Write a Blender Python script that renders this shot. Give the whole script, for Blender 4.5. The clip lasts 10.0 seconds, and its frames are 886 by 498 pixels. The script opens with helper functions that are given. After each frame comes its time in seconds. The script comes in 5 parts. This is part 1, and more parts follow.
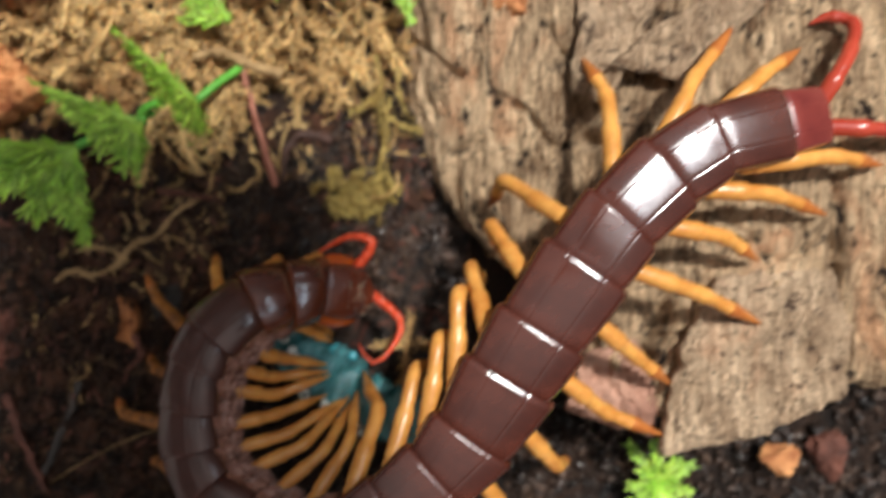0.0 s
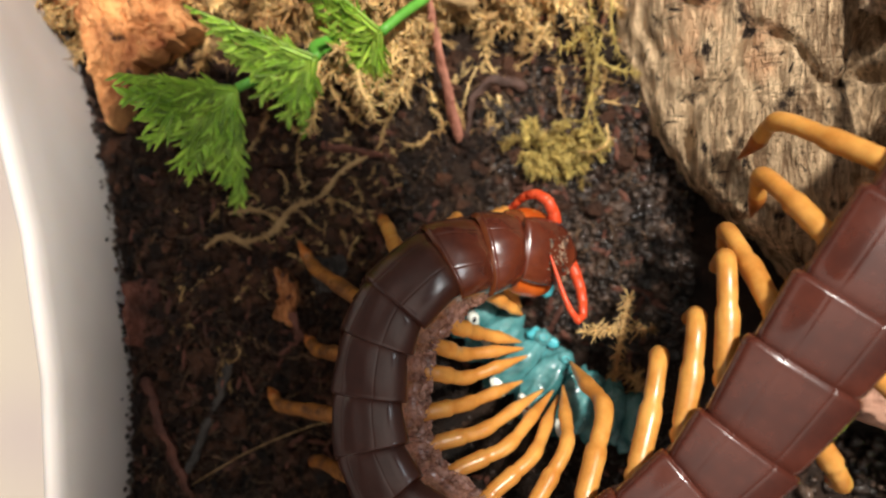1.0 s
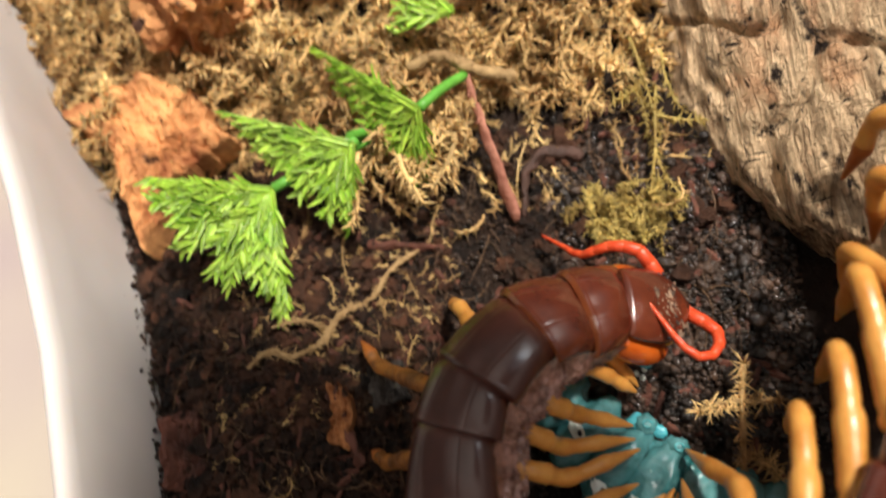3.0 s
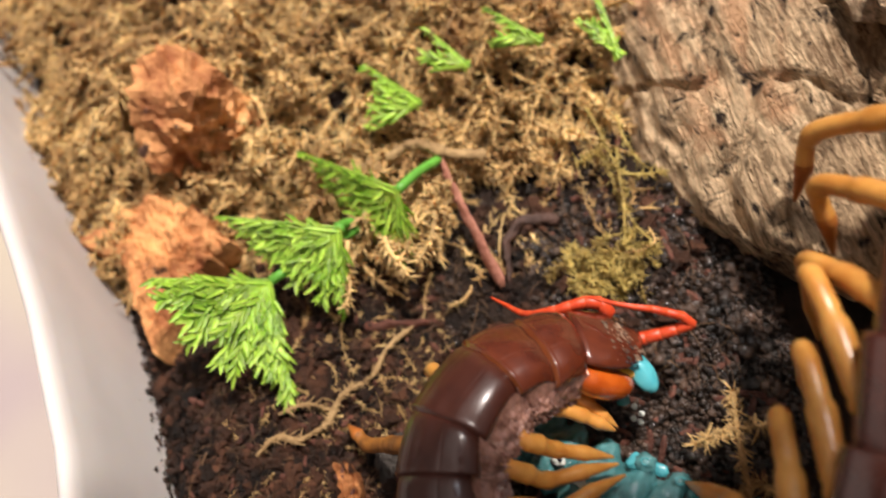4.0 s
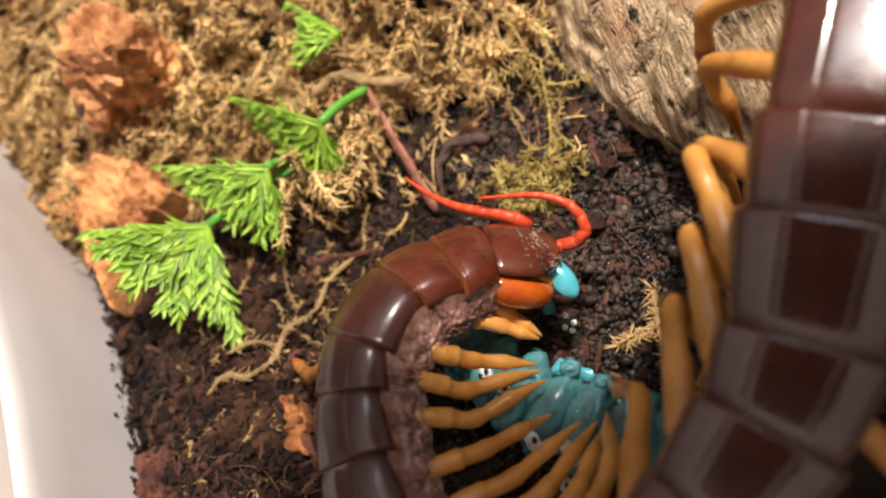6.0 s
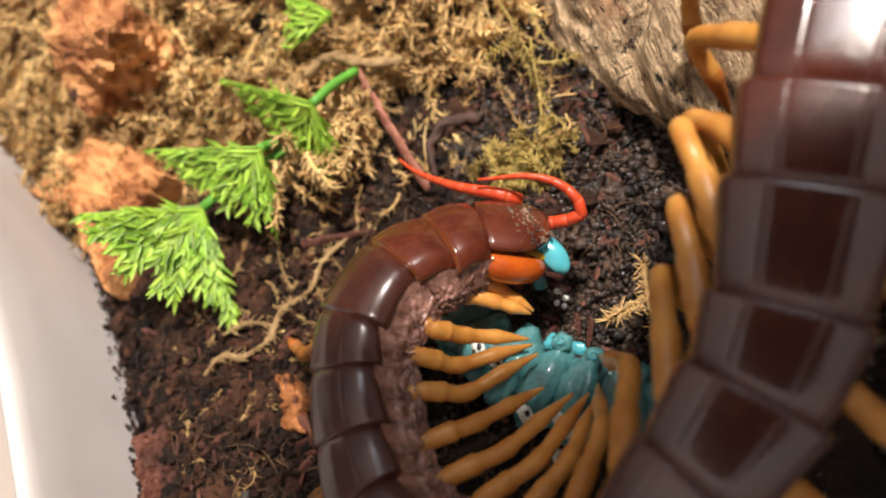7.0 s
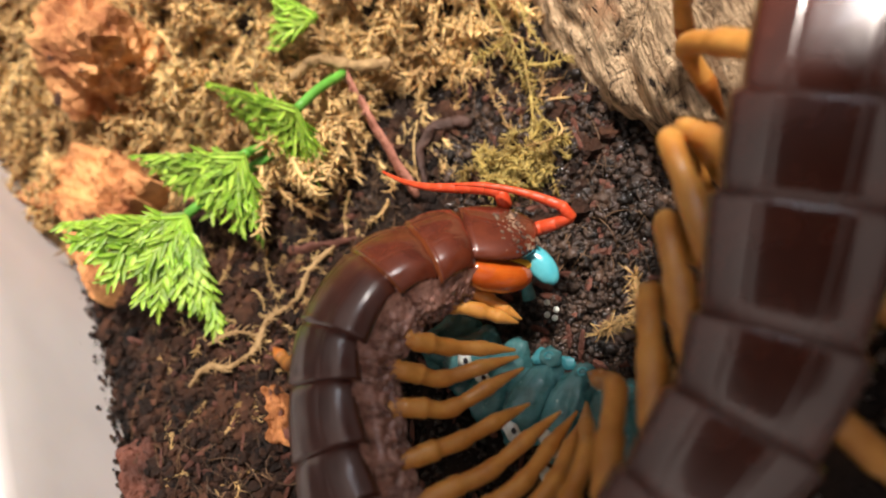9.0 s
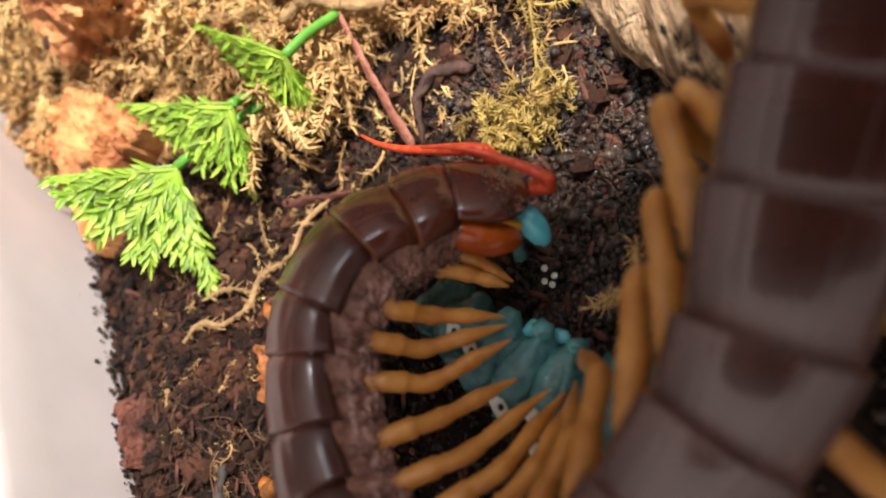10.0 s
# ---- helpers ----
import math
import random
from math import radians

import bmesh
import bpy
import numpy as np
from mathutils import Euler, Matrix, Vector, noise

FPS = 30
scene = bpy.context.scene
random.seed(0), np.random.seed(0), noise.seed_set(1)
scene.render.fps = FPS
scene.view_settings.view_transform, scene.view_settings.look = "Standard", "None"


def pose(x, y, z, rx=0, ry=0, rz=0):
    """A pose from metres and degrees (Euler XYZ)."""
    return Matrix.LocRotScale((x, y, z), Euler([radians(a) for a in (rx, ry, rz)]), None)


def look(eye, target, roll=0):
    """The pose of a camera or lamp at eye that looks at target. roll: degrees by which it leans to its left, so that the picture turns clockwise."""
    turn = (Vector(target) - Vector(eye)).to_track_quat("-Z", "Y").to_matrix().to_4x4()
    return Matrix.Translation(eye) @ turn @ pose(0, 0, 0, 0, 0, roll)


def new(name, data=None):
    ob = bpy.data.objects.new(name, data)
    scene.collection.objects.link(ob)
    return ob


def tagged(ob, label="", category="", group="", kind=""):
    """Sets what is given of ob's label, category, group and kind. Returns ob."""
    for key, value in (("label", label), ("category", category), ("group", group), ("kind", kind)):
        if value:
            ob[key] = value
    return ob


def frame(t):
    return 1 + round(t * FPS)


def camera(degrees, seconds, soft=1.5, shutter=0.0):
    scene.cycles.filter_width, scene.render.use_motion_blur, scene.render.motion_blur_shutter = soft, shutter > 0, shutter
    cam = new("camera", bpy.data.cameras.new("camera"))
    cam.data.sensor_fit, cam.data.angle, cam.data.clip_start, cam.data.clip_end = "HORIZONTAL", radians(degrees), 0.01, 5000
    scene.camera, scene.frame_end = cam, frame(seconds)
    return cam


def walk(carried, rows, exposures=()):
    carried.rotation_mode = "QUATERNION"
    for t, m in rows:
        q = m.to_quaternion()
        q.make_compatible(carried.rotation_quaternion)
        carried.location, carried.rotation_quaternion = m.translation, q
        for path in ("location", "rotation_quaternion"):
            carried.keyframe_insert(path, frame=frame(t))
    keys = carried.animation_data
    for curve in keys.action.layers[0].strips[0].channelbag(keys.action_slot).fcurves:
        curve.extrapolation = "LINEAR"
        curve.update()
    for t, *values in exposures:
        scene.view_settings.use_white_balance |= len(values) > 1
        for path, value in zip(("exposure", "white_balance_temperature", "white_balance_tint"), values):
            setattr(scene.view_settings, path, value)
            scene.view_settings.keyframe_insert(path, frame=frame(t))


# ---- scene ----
cam = camera(59.5, 10.0, 1.9, 0.5)
cam.data.dof.use_dof, cam.data.dof.focus_distance, cam.data.dof.aperture_fstop = True, 0.116, 11.5
METRES, EYE, TILT, LEAN, TURN = 0.165, 0.1716, -90.0, 0.0, 0.0
ROWS = [
    (0.0, 0.0, 0.0, 0.0, -0.0, 0.0, -0.0),
    (0.5, -0.11, 0.0776, -0.0785, 0.46, 0.77, -0.26),
    (1.0, -0.1783, 0.162, -0.0592, 3.95, 1.37, -1.0),
    (1.5, -0.1756, 0.1997, -0.0601, 4.31, 1.12, -0.93),
    (2.0, -0.1778, 0.2229, -0.0705, 5.06, 1.59, -0.42),
    (2.5, -0.1936, 0.2742, -0.114, 6.98, 7.34, 1.85),
    (4.0, -0.1461, 0.2703, -0.2403, 14.6, 26.89, 9.34),
    (4.5, -0.0613, 0.283, -0.2815, 16.56, 26.85, 10.88),
    (5.0, -0.0268, 0.3308, -0.2825, 19.29, 25.98, 12.09),
    (5.5, -0.0455, 0.319, -0.2848, 19.8, 25.29, 12.08),
    (7.0, -0.0435, 0.318, -0.3065, 19.95, 24.1, 13.11),
    (7.5, -0.0389, 0.3198, -0.3053, 19.86, 23.89, 12.98),
    (8.0, -0.0353, 0.3194, -0.3033, 19.89, 23.96, 12.77),
    (8.5, -0.034, 0.3196, -0.305, 19.99, 24.08, 12.88),
    (9.0, -0.0203, 0.3398, -0.2865, 20.84, 23.56, 12.81),
    (9.5, 0.0065, 0.3837, -0.2754, 23.3, 21.5, 12.4),
    (10.0, 0.0292, 0.3852, -0.2433, 24.24, 17.93, 11.17),
]
walk(cam, [(t, pose(0, 0, EYE, TILT, LEAN, TURN) @ pose(METRES * x, METRES * y, METRES * z, 90 + pitch, roll, yaw)) for t, x, y, z, yaw, pitch, roll in ROWS],
     exposures=[(0, -0.1, 5950, 10), (1, 0.02, 6350, 10), (2.5, 0.1, 6450, 10), (4, 0.05, 6450, 16), (5, 0.12, 6450, 15), (8.5, 0.15, 6450, 15), (9, 0.22, 6450, 16), (10, 0.52, 6350, 18)])

# view poses, which the added light blocker follows
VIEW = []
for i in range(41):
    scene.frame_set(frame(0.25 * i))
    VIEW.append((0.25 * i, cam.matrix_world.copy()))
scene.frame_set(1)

# ---------------------------------------------------------------- light
world = bpy.data.worlds.new("room_air")
scene.world = world
world.use_nodes = True
air = world.node_tree
back = air.nodes["Background"]
back.inputs["Color"].default_value = (1.0, 0.87, 0.76, 1)
# pale ceiling overhead, lit by the lamp, dimmer walls and furniture below
where = air.nodes.new("ShaderNodeTexCoord")
split = air.nodes.new("ShaderNodeSeparateXYZ")
air.links.new(where.outputs["Generated"], split.inputs[0])
rise = split.outputs["Z"]
for operation, value in (("MAXIMUM", 0.0), ("POWER", 3.0), ("MULTIPLY", 0.80), ("ADD", 0.06)):
    step = air.nodes.new("ShaderNodeMath")
    step.operation = operation
    air.links.new(rise, step.inputs[0])
    step.inputs[1].default_value = value
    rise = step.outputs[0]
air.links.new(rise, back.inputs["Strength"])


def area_lamp(name, eye, target, sx, sy, watts, colour):
    lamp = bpy.data.lights.new(name, "AREA")
    lamp.shape, lamp.size, lamp.size_y, lamp.energy, lamp.color = "RECTANGLE", sx, sy, watts, colour
    ob = new(name, lamp)
    ob.matrix_world = look(eye, target)
    return ob


area_lamp("ceiling_lamp", (0.40, 0.37, 1.26), (0.005, 0.0, 0.02), 0.085, 0.085, 29.0, (1.0, 0.90, 0.77))
# the broad pale panel mirrored in the back plates
area_lamp("window_panel", (0.43, 0.38, 1.31), (0.005, 0.0, 0.02), 0.52, 0.56, 5.2, (0.84, 0.93, 1.0))

MM = 0.001
V = Vector

# ---------------------------------------------------------------- materials


def material(name, colour, rough=0.5, second=None, scale=200.0, detail=6.0, bump=0.0, bump_scale=None, coat=0.0,
             sss=0.0, sss_colour=None, spread=(0.35, 0.65), spec=0.5, fleck=None, fleck_scale=900.0, fleck_at=0.68, stretch=(1, 1, 1), island=0.0, objrand=0.0, coat_rough=0.17):
    m = bpy.data.materials.new(name)
    m.use_nodes = True
    nt = m.node_tree
    n, link = nt.nodes, nt.links
    b = n["Principled BSDF"]
    b.inputs["Roughness"].default_value = rough
    b.inputs["Specular IOR Level"].default_value = spec
    b.inputs["Coat Weight"].default_value = coat
    b.inputs["Coat Roughness"].default_value = coat_rough
    if sss:
        b.inputs["Subsurface Weight"].default_value = sss
        b.inputs["Subsurface Radius"].default_value = sss_colour or (1.0, 0.5, 0.25)
        b.inputs["Subsurface Scale"].default_value = 0.0012
    co = n.new("ShaderNodeTexCoord")
    mp = n.new("ShaderNodeMapping")
    mp.inputs["Scale"].default_value = stretch
    link.new(co.outputs["Object"], mp.inputs["Vector"])
    no = n.new("ShaderNodeTexNoise")
    no.inputs["Scale"].default_value, no.inputs["Detail"].default_value, no.inputs["Roughness"].default_value = scale, detail, 0.62
    link.new(mp.outputs["Vector"], no.inputs["Vector"])
    ramp = n.new("ShaderNodeValToRGB")
    ramp.color_ramp.elements[0].position, ramp.color_ramp.elements[1].position = spread
    ramp.color_ramp.elements[0].color = (*colour, 1)
    ramp.color_ramp.elements[1].color = (*(second or [c * 1.35 for c in colour]), 1)
    link.new(no.outputs["Fac"], ramp.inputs["Fac"])
    out = ramp.outputs["Color"]
    if fleck:
        nf = n.new("ShaderNodeTexNoise")
        nf.inputs["Scale"].default_value, nf.inputs["Detail"].default_value = fleck_scale, 3
        link.new(mp.outputs["Vector"], nf.inputs["Vector"])
        rf = n.new("ShaderNodeValToRGB")
        rf.color_ramp.elements[0].position, rf.color_ramp.elements[1].position = fleck_at, fleck_at + 0.05
        link.new(nf.outputs["Fac"], rf.inputs["Fac"])
        mx = n.new("ShaderNodeMix")
        mx.data_type = "RGBA"
        link.new(rf.outputs["Color"], mx.inputs["Factor"])
        link.new(out, mx.inputs["A"])
        mx.inputs["B"].default_value = (*fleck, 1)
        out = mx.outputs["Result"]
    if island or objrand:
        hs = n.new("ShaderNodeHueSaturation")
        mr = n.new("ShaderNodeMapRange")
        k = island or objrand
        mr.inputs["To Min"].default_value, mr.inputs["To Max"].default_value = 1 - k, 1 + k
        if island:
            link.new(n.new("ShaderNodeNewGeometry").outputs["Random Per Island"], mr.inputs["Value"])
        else:
            link.new(n.new("ShaderNodeObjectInfo").outputs["Random"], mr.inputs["Value"])
        link.new(mr.outputs["Result"], hs.inputs["Value"])
        link.new(out, hs.inputs["Color"])
        out = hs.outputs["Color"]
    link.new(out, b.inputs["Base Color"])
    if bump:
        nb = n.new("ShaderNodeTexNoise")
        nb.inputs["Scale"].default_value, nb.inputs["Detail"].default_value, nb.inputs["Roughness"].default_value = bump_scale or scale * 2, 8, 0.65
        link.new(mp.outputs["Vector"], nb.inputs["Vector"])
        bp = n.new("ShaderNodeBump")
        bp.inputs["Strength"].default_value, bp.inputs["Distance"].default_value = bump, 0.0012
        link.new(nb.outputs["Fac"], bp.inputs["Height"])
        link.new(bp.outputs["Normal"], b.inputs["Normal"])
    return m


def bark_material(name, dark, light, pit, stain):
    """Cork bark: fine wavy grain along y, pits, cross cracks, rusty stains."""
    m = bpy.data.materials.new(name)
    m.use_nodes = True
    nt = m.node_tree
    n, link = nt.nodes, nt.links
    b = n["Principled BSDF"]
    b.inputs["Roughness"].default_value = 0.8
    b.inputs["Specular IOR Level"].default_value = 0.3
    co = n.new("ShaderNodeTexCoord")

    def field(scale, stretch, detail, distort=0.0):
        mp = n.new("ShaderNodeMapping")
        mp.inputs["Scale"].default_value = stretch
        mp.inputs["Rotation"].default_value = (0, 0, 0.12)
        link.new(co.outputs["Object"], mp.inputs["Vector"])
        t = n.new("ShaderNodeTexNoise")
        t.inputs["Scale"].default_value, t.inputs["Detail"].default_value, t.inputs["Distortion"].default_value = scale, detail, distort
        t.inputs["Roughness"].default_value = 0.62
        link.new(mp.outputs["Vector"], t.inputs["Vector"])
        return t.outputs["Fac"]

    grain, broad, pits = field(880, (1, 0.12, 1), 6, 0.9), field(38, (1, 0.6, 1), 4), field(230, (1, 0.6, 1), 6, 0.3)

    def maths(op, a, c):
        q = n.new("ShaderNodeMath")
        q.operation = op
        for i, x in enumerate((a, c)):
            if isinstance(x, float):
                q.inputs[i].default_value = x
            else:
                link.new(x, q.inputs[i])
        return q.outputs[0]

    middle = field(125, (1, 0.55, 1), 6, 0.7)
    mixv = maths("ADD", maths("MULTIPLY", grain, 0.45), maths("ADD", maths("MULTIPLY", broad, 0.25), maths("MULTIPLY", middle, 0.30)))
    ramp = n.new("ShaderNodeValToRGB")
    ramp.color_ramp.elements[0].position, ramp.color_ramp.elements[1].position = 0.42, 0.57
    ramp.color_ramp.elements[0].color, ramp.color_ramp.elements[1].color = (*dark, 1), (*light, 1)
    link.new(mixv, ramp.inputs["Fac"])
    rust = n.new("ShaderNodeValToRGB")
    rust.color_ramp.elements[0].position, rust.color_ramp.elements[1].position = 0.56, 0.66
    link.new(field(62, (1, 0.5, 1), 5, 0.6), rust.inputs["Fac"])
    tint = n.new("ShaderNodeMix")
    tint.data_type = "RGBA"
    link.new(maths("MULTIPLY", rust.outputs["Color"], 0.7), tint.inputs["Factor"])
    link.new(ramp.outputs["Color"], tint.inputs["A"])
    tint.inputs["B"].default_value = (*stain, 1)
    cross = field(300, (0.25, 1.3, 0.6), 5, 0.8)
    hole = n.new("ShaderNodeValToRGB")
    hole.color_ramp.elements[0].position, hole.color_ramp.elements[1].position = 0.35, 0.43
    hole.color_ramp.elements[0].color, hole.color_ramp.elements[1].color = (1, 1, 1, 1), (0, 0, 0, 1)
    speck = field(560, (1, 0.45, 1), 4, 0.5)
    link.new(maths("MINIMUM", maths("MINIMUM", pits, maths("ADD", speck, 0.035)), maths("ADD", cross, 0.045)), hole.inputs["Fac"])
    mx = n.new("ShaderNodeMix")
    mx.data_type = "RGBA"
    link.new(hole.outputs["Color"], mx.inputs["Factor"])
    link.new(tint.outputs["Result"], mx.inputs["A"])
    mx.inputs["B"].default_value = (*pit, 1)
    link.new(mx.outputs["Result"], b.inputs["Base Color"])
    height = maths("ADD", maths("ADD", grain, pits), maths("ADD", maths("MULTIPLY", cross, 0.7), maths("MULTIPLY", speck, 0.5)))
    bp = n.new("ShaderNodeBump")
    bp.inputs["Strength"].default_value, bp.inputs["Distance"].default_value = 1.0, 0.0034
    link.new(height, bp.inputs["Height"])
    link.new(bp.outputs["Normal"], b.inputs["Normal"])
    return m


CHITIN = material("brown_chitin", (0.044, 0.0085, 0.0045), 0.24, (0.086, 0.0190, 0.0100), 140, bump=0.06, bump_scale=420, coat=1.0, spec=0.6, coat_rough=0.115)
# darker, rougher copy of CHITIN: the front plates' missing highlights put into the material
CHITIN_MUTED = material("muted_brown_chitin", (0.038, 0.0085, 0.0050), 0.34, (0.072, 0.0190, 0.0115), 150, bump=0.10, bump_scale=380, coat=0.8, spec=0.5, coat_rough=0.2)
CHITIN_RED = material("red_brown_chitin", (0.062, 0.0115, 0.0058), 0.25, (0.125, 0.027, 0.011), 160, bump=0.06, bump_scale=420, coat=1.0, coat_rough=0.12)
AMBER = material("amber_plate_rim", (0.11, 0.026, 0.009), 0.25, (0.19, 0.052, 0.015), 200, coat=0.6, sss=0.1)
TAIL_RED = material("tail_red_chitin", (0.13, 0.020, 0.018), 0.3, (0.20, 0.036, 0.028), 200, coat=0.6)
PLEURA = material("purple_brown_membrane", (0.100, 0.038, 0.027), 0.22, (0.48, 0.26, 0.205), 420, bump=0.5, bump_scale=900, sss=0.12, coat=1.0, coat_rough=0.09, spread=(0.32, 0.66))
LEG = material("orange_leg", (0.50, 0.205, 0.038), 0.33, (0.72, 0.36, 0.085), 190, bump=0.1, bump_scale=900, sss=0.2, coat=0.25)
LEG_DIRTY = material("soiled_leg", (0.12, 0.045, 0.014), 0.5, (0.46, 0.18, 0.03), 330, bump=0.4, bump_scale=900)
LEG_TIP = material("rusty_leg_tip", (0.34, 0.095, 0.02), 0.4, (0.46, 0.16, 0.03), 260)
LEG_RED = material("red_leg", (0.34, 0.035, 0.018), 0.26, (0.46, 0.065, 0.032), 260, sss=0.1, coat=0.6)
ANTENNA = material("red_antenna", (0.58, 0.050, 0.016), 0.34, (0.70, 0.10, 0.03), 400, bump=0.15, bump_scale=1500, sss=0.2)
FANG = material("amber_fang", (0.36, 0.055, 0.006), 0.20, (0.52, 0.105, 0.010), 220, sss=0.2, coat=0.8, coat_rough=0.1)
FANG_TIP = material("black_fang_tip", (0.03, 0.008, 0.004), 0.25, None, 300)
PALP = material("yellow_palp", (0.72, 0.36, 0.03), 0.35, None, 300, sss=0.2)
WORM = material("teal_caterpillar_skin", (0.022, 0.120, 0.125), 0.18, (0.135, 0.385, 0.405), 150, bump=0.55, bump_scale=620, sss=0.3, sss_colour=(0.3, 1.0, 1.0), coat=0.7, coat_rough=0.1, fleck=(0.45, 0.72, 0.70), fleck_scale=900, fleck_at=0.70)
WORM_WHITE = material("white_stripe", (0.72, 0.76, 0.70), 0.4, None, 500)
WORM_DARK = material("dark_spiracle", (0.02, 0.02, 0.025), 0.3, None, 500)
WORM_LIGHT = material("pale_teal_skin", (0.07, 0.42, 0.50), 0.22, (0.12, 0.55, 0.62), 300, sss=0.3, sss_colour=(0.3, 1.0, 1.0), coat=0.4)
SOIL = material("wet_dark_soil", (0.0045, 0.0028, 0.002), 0.6, (0.030, 0.0155, 0.009), 120, bump=1.0, bump_scale=520, spec=0.25, fleck=(0.10, 0.05, 0.028), fleck_scale=260, fleck_at=0.67)
GRAIN = material("soil_grain", (0.005, 0.0033, 0.0025), 0.36, (0.062, 0.036, 0.023), 260, bump=0.6, bump_scale=1500, island=0.9, spec=0.5, coat=0.5, coat_rough=0.14)
PEAT = material("brown_peat", (0.006, 0.0032, 0.002), 0.55, (0.075, 0.031, 0.016), 170, bump=0.9, bump_scale=1300, island=0.85, spec=0.35)
CRUST = material("dried_soil_crust", (0.03, 0.018, 0.012), 0.7, (0.30, 0.20, 0.13), 700, bump=0.5, island=0.8)
FIBRE = material("root_fibre", (0.05, 0.025, 0.013), 0.6, (0.16, 0.09, 0.042), 300, island=0.6)
MOSS = material("golden_dried_moss", (0.30, 0.155, 0.052), 0.62, (0.80, 0.54, 0.225), 70, bump=0.4, bump_scale=1400, sss=0.15, island=0.5)
MOSS_GREEN = material("olive_moss", (0.30, 0.20, 0.05), 0.55, (0.56, 0.42, 0.12), 180, bump=0.4, bump_scale=1400, sss=0.12, island=0.4)
FERN = material("bright_green_leaf", (0.17, 0.37, 0.024), 0.36, (0.43, 0.70, 0.085), 260, bump=0.25, bump_scale=1200, sss=0.3, sss_colour=(0.4, 1.0, 0.1), island=0.5)
STEM = material("green_stem", (0.10, 0.33, 0.04), 0.45, None, 300)
BARK = bark_material("tan_cork_bark", (0.21, 0.125, 0.065), (0.88, 0.64, 0.39), (0.026, 0.015, 0.010), (0.72, 0.38, 0.20))
BARK_PALE = bark_material("pale_cork_plate", (0.42, 0.28, 0.17), (0.90, 0.67, 0.44), (0.10, 0.06, 0.04), (0.80, 0.48, 0.29))
BARK_PINK = material("pinkish_inner_bark", (0.30, 0.15, 0.10), 0.75, (0.52, 0.30, 0.21), 110, bump=0.9, bump_scale=400)
CHUNK = material("orange_brown_bark", (0.29, 0.090, 0.026), 0.7, (0.86, 0.43, 0.165), 120, bump=1.0, bump_scale=300, fleck=(0.07, 0.025, 0.012), fleck_scale=170, fleck_at=0.64)
CHIP = material("red_brown_chip", (0.055, 0.018, 0.011), 0.62, (0.18, 0.064, 0.04), 180, bump=0.8, bump_scale=600, stretch=(1, 1, 0.3))
SPLINTER = material("rusty_splinter", (0.25, 0.082, 0.05), 0.6, (0.54, 0.235, 0.16), 240, bump=0.7, bump_scale=700)
DARK_ROOT = material("dark_root", (0.035, 0.018, 0.013), 0.6, (0.11, 0.055, 0.04), 220, bump=0.7)
TWIG = material("tan_twig", (0.28, 0.17, 0.07), 0.7, (0.58, 0.39, 0.18), 260, bump=0.8, bump_scale=900)
RUST = material("rust_brown_chip", (0.24, 0.075, 0.02), 0.6, (0.66, 0.29, 0.10), 210, bump=0.9, bump_scale=600, fleck=(0.05, 0.018, 0.009), fleck_scale=300, fleck_at=0.62)
GREY = material("grey_twig", (0.028, 0.024, 0.021), 0.7, (0.075, 0.064, 0.056), 260, bump=0.7)
PLASTIC = material("white_frosted_plastic", (0.55, 0.515, 0.495), 0.62, (0.66, 0.625, 0.61), 24, detail=3, bump=0.06, bump_scale=300, sss=0.1, fleck=(0.10, 0.06, 0.04), fleck_scale=330, fleck_at=0.765)
OUTSIDE = material("cream_cloth", (0.50, 0.45, 0.36), 0.8, (0.40, 0.335, 0.335), 14, detail=2)
BLOCKER = material("black_blocker", (0.02, 0.02, 0.021), 0.45, (0.03, 0.03, 0.03), 300, bump=0.1)

# ---------------------------------------------------------------- builders


def mesh_object(name, verts, faces, mat, parent=None, label="", smooth=True, matrix=None):
    me = bpy.data.meshes.new(name)
    me.from_pydata([tuple(v) for v in verts], [], [tuple(f) for f in faces])
    me.update()
    for m in (mat if isinstance(mat, (list, tuple)) else [mat]):
        me.materials.append(m)
    if smooth:
        me.polygons.foreach_set("use_smooth", [True] * len(me.polygons))
    ob = new(name, me)
    if parent:
        ob.parent = parent
    if matrix is not None:
        ob.matrix_basis = matrix
    if label:
        tagged(ob, label)
    return ob


def part(name, bm, mat, parent, label="", smooth=True, matrix=None):
    me = bpy.data.meshes.new(name)
    bm.to_mesh(me)
    bm.free()
    me.materials.append(mat)
    if smooth:
        me.polygons.foreach_set("use_smooth", [True] * len(me.polygons))
    ob = new(name, me)
    ob.parent = parent
    if matrix is not None:
        ob.matrix_basis = matrix
    if label:
        tagged(ob, label)
    return ob


def spline(points, n):
    """n points along a Catmull-Rom curve through the given points."""
    p = [V(q) for q in points]
    p = [p[0] * 2 - p[1]] + p + [p[-1] * 2 - p[-2]]
    out = []
    for i in range(n):
        s = i / (n - 1) * (len(p) - 3)
        k = min(int(s), len(p) - 4)
        t = s - k
        a, b, c, d = p[k:k + 4]
        out.append(0.5 * ((2 * b) + (c - a) * t + (2 * a - 5 * b + 4 * c - d) * t * t + (3 * b - a - 3 * c + d) * t ** 3))
    return out


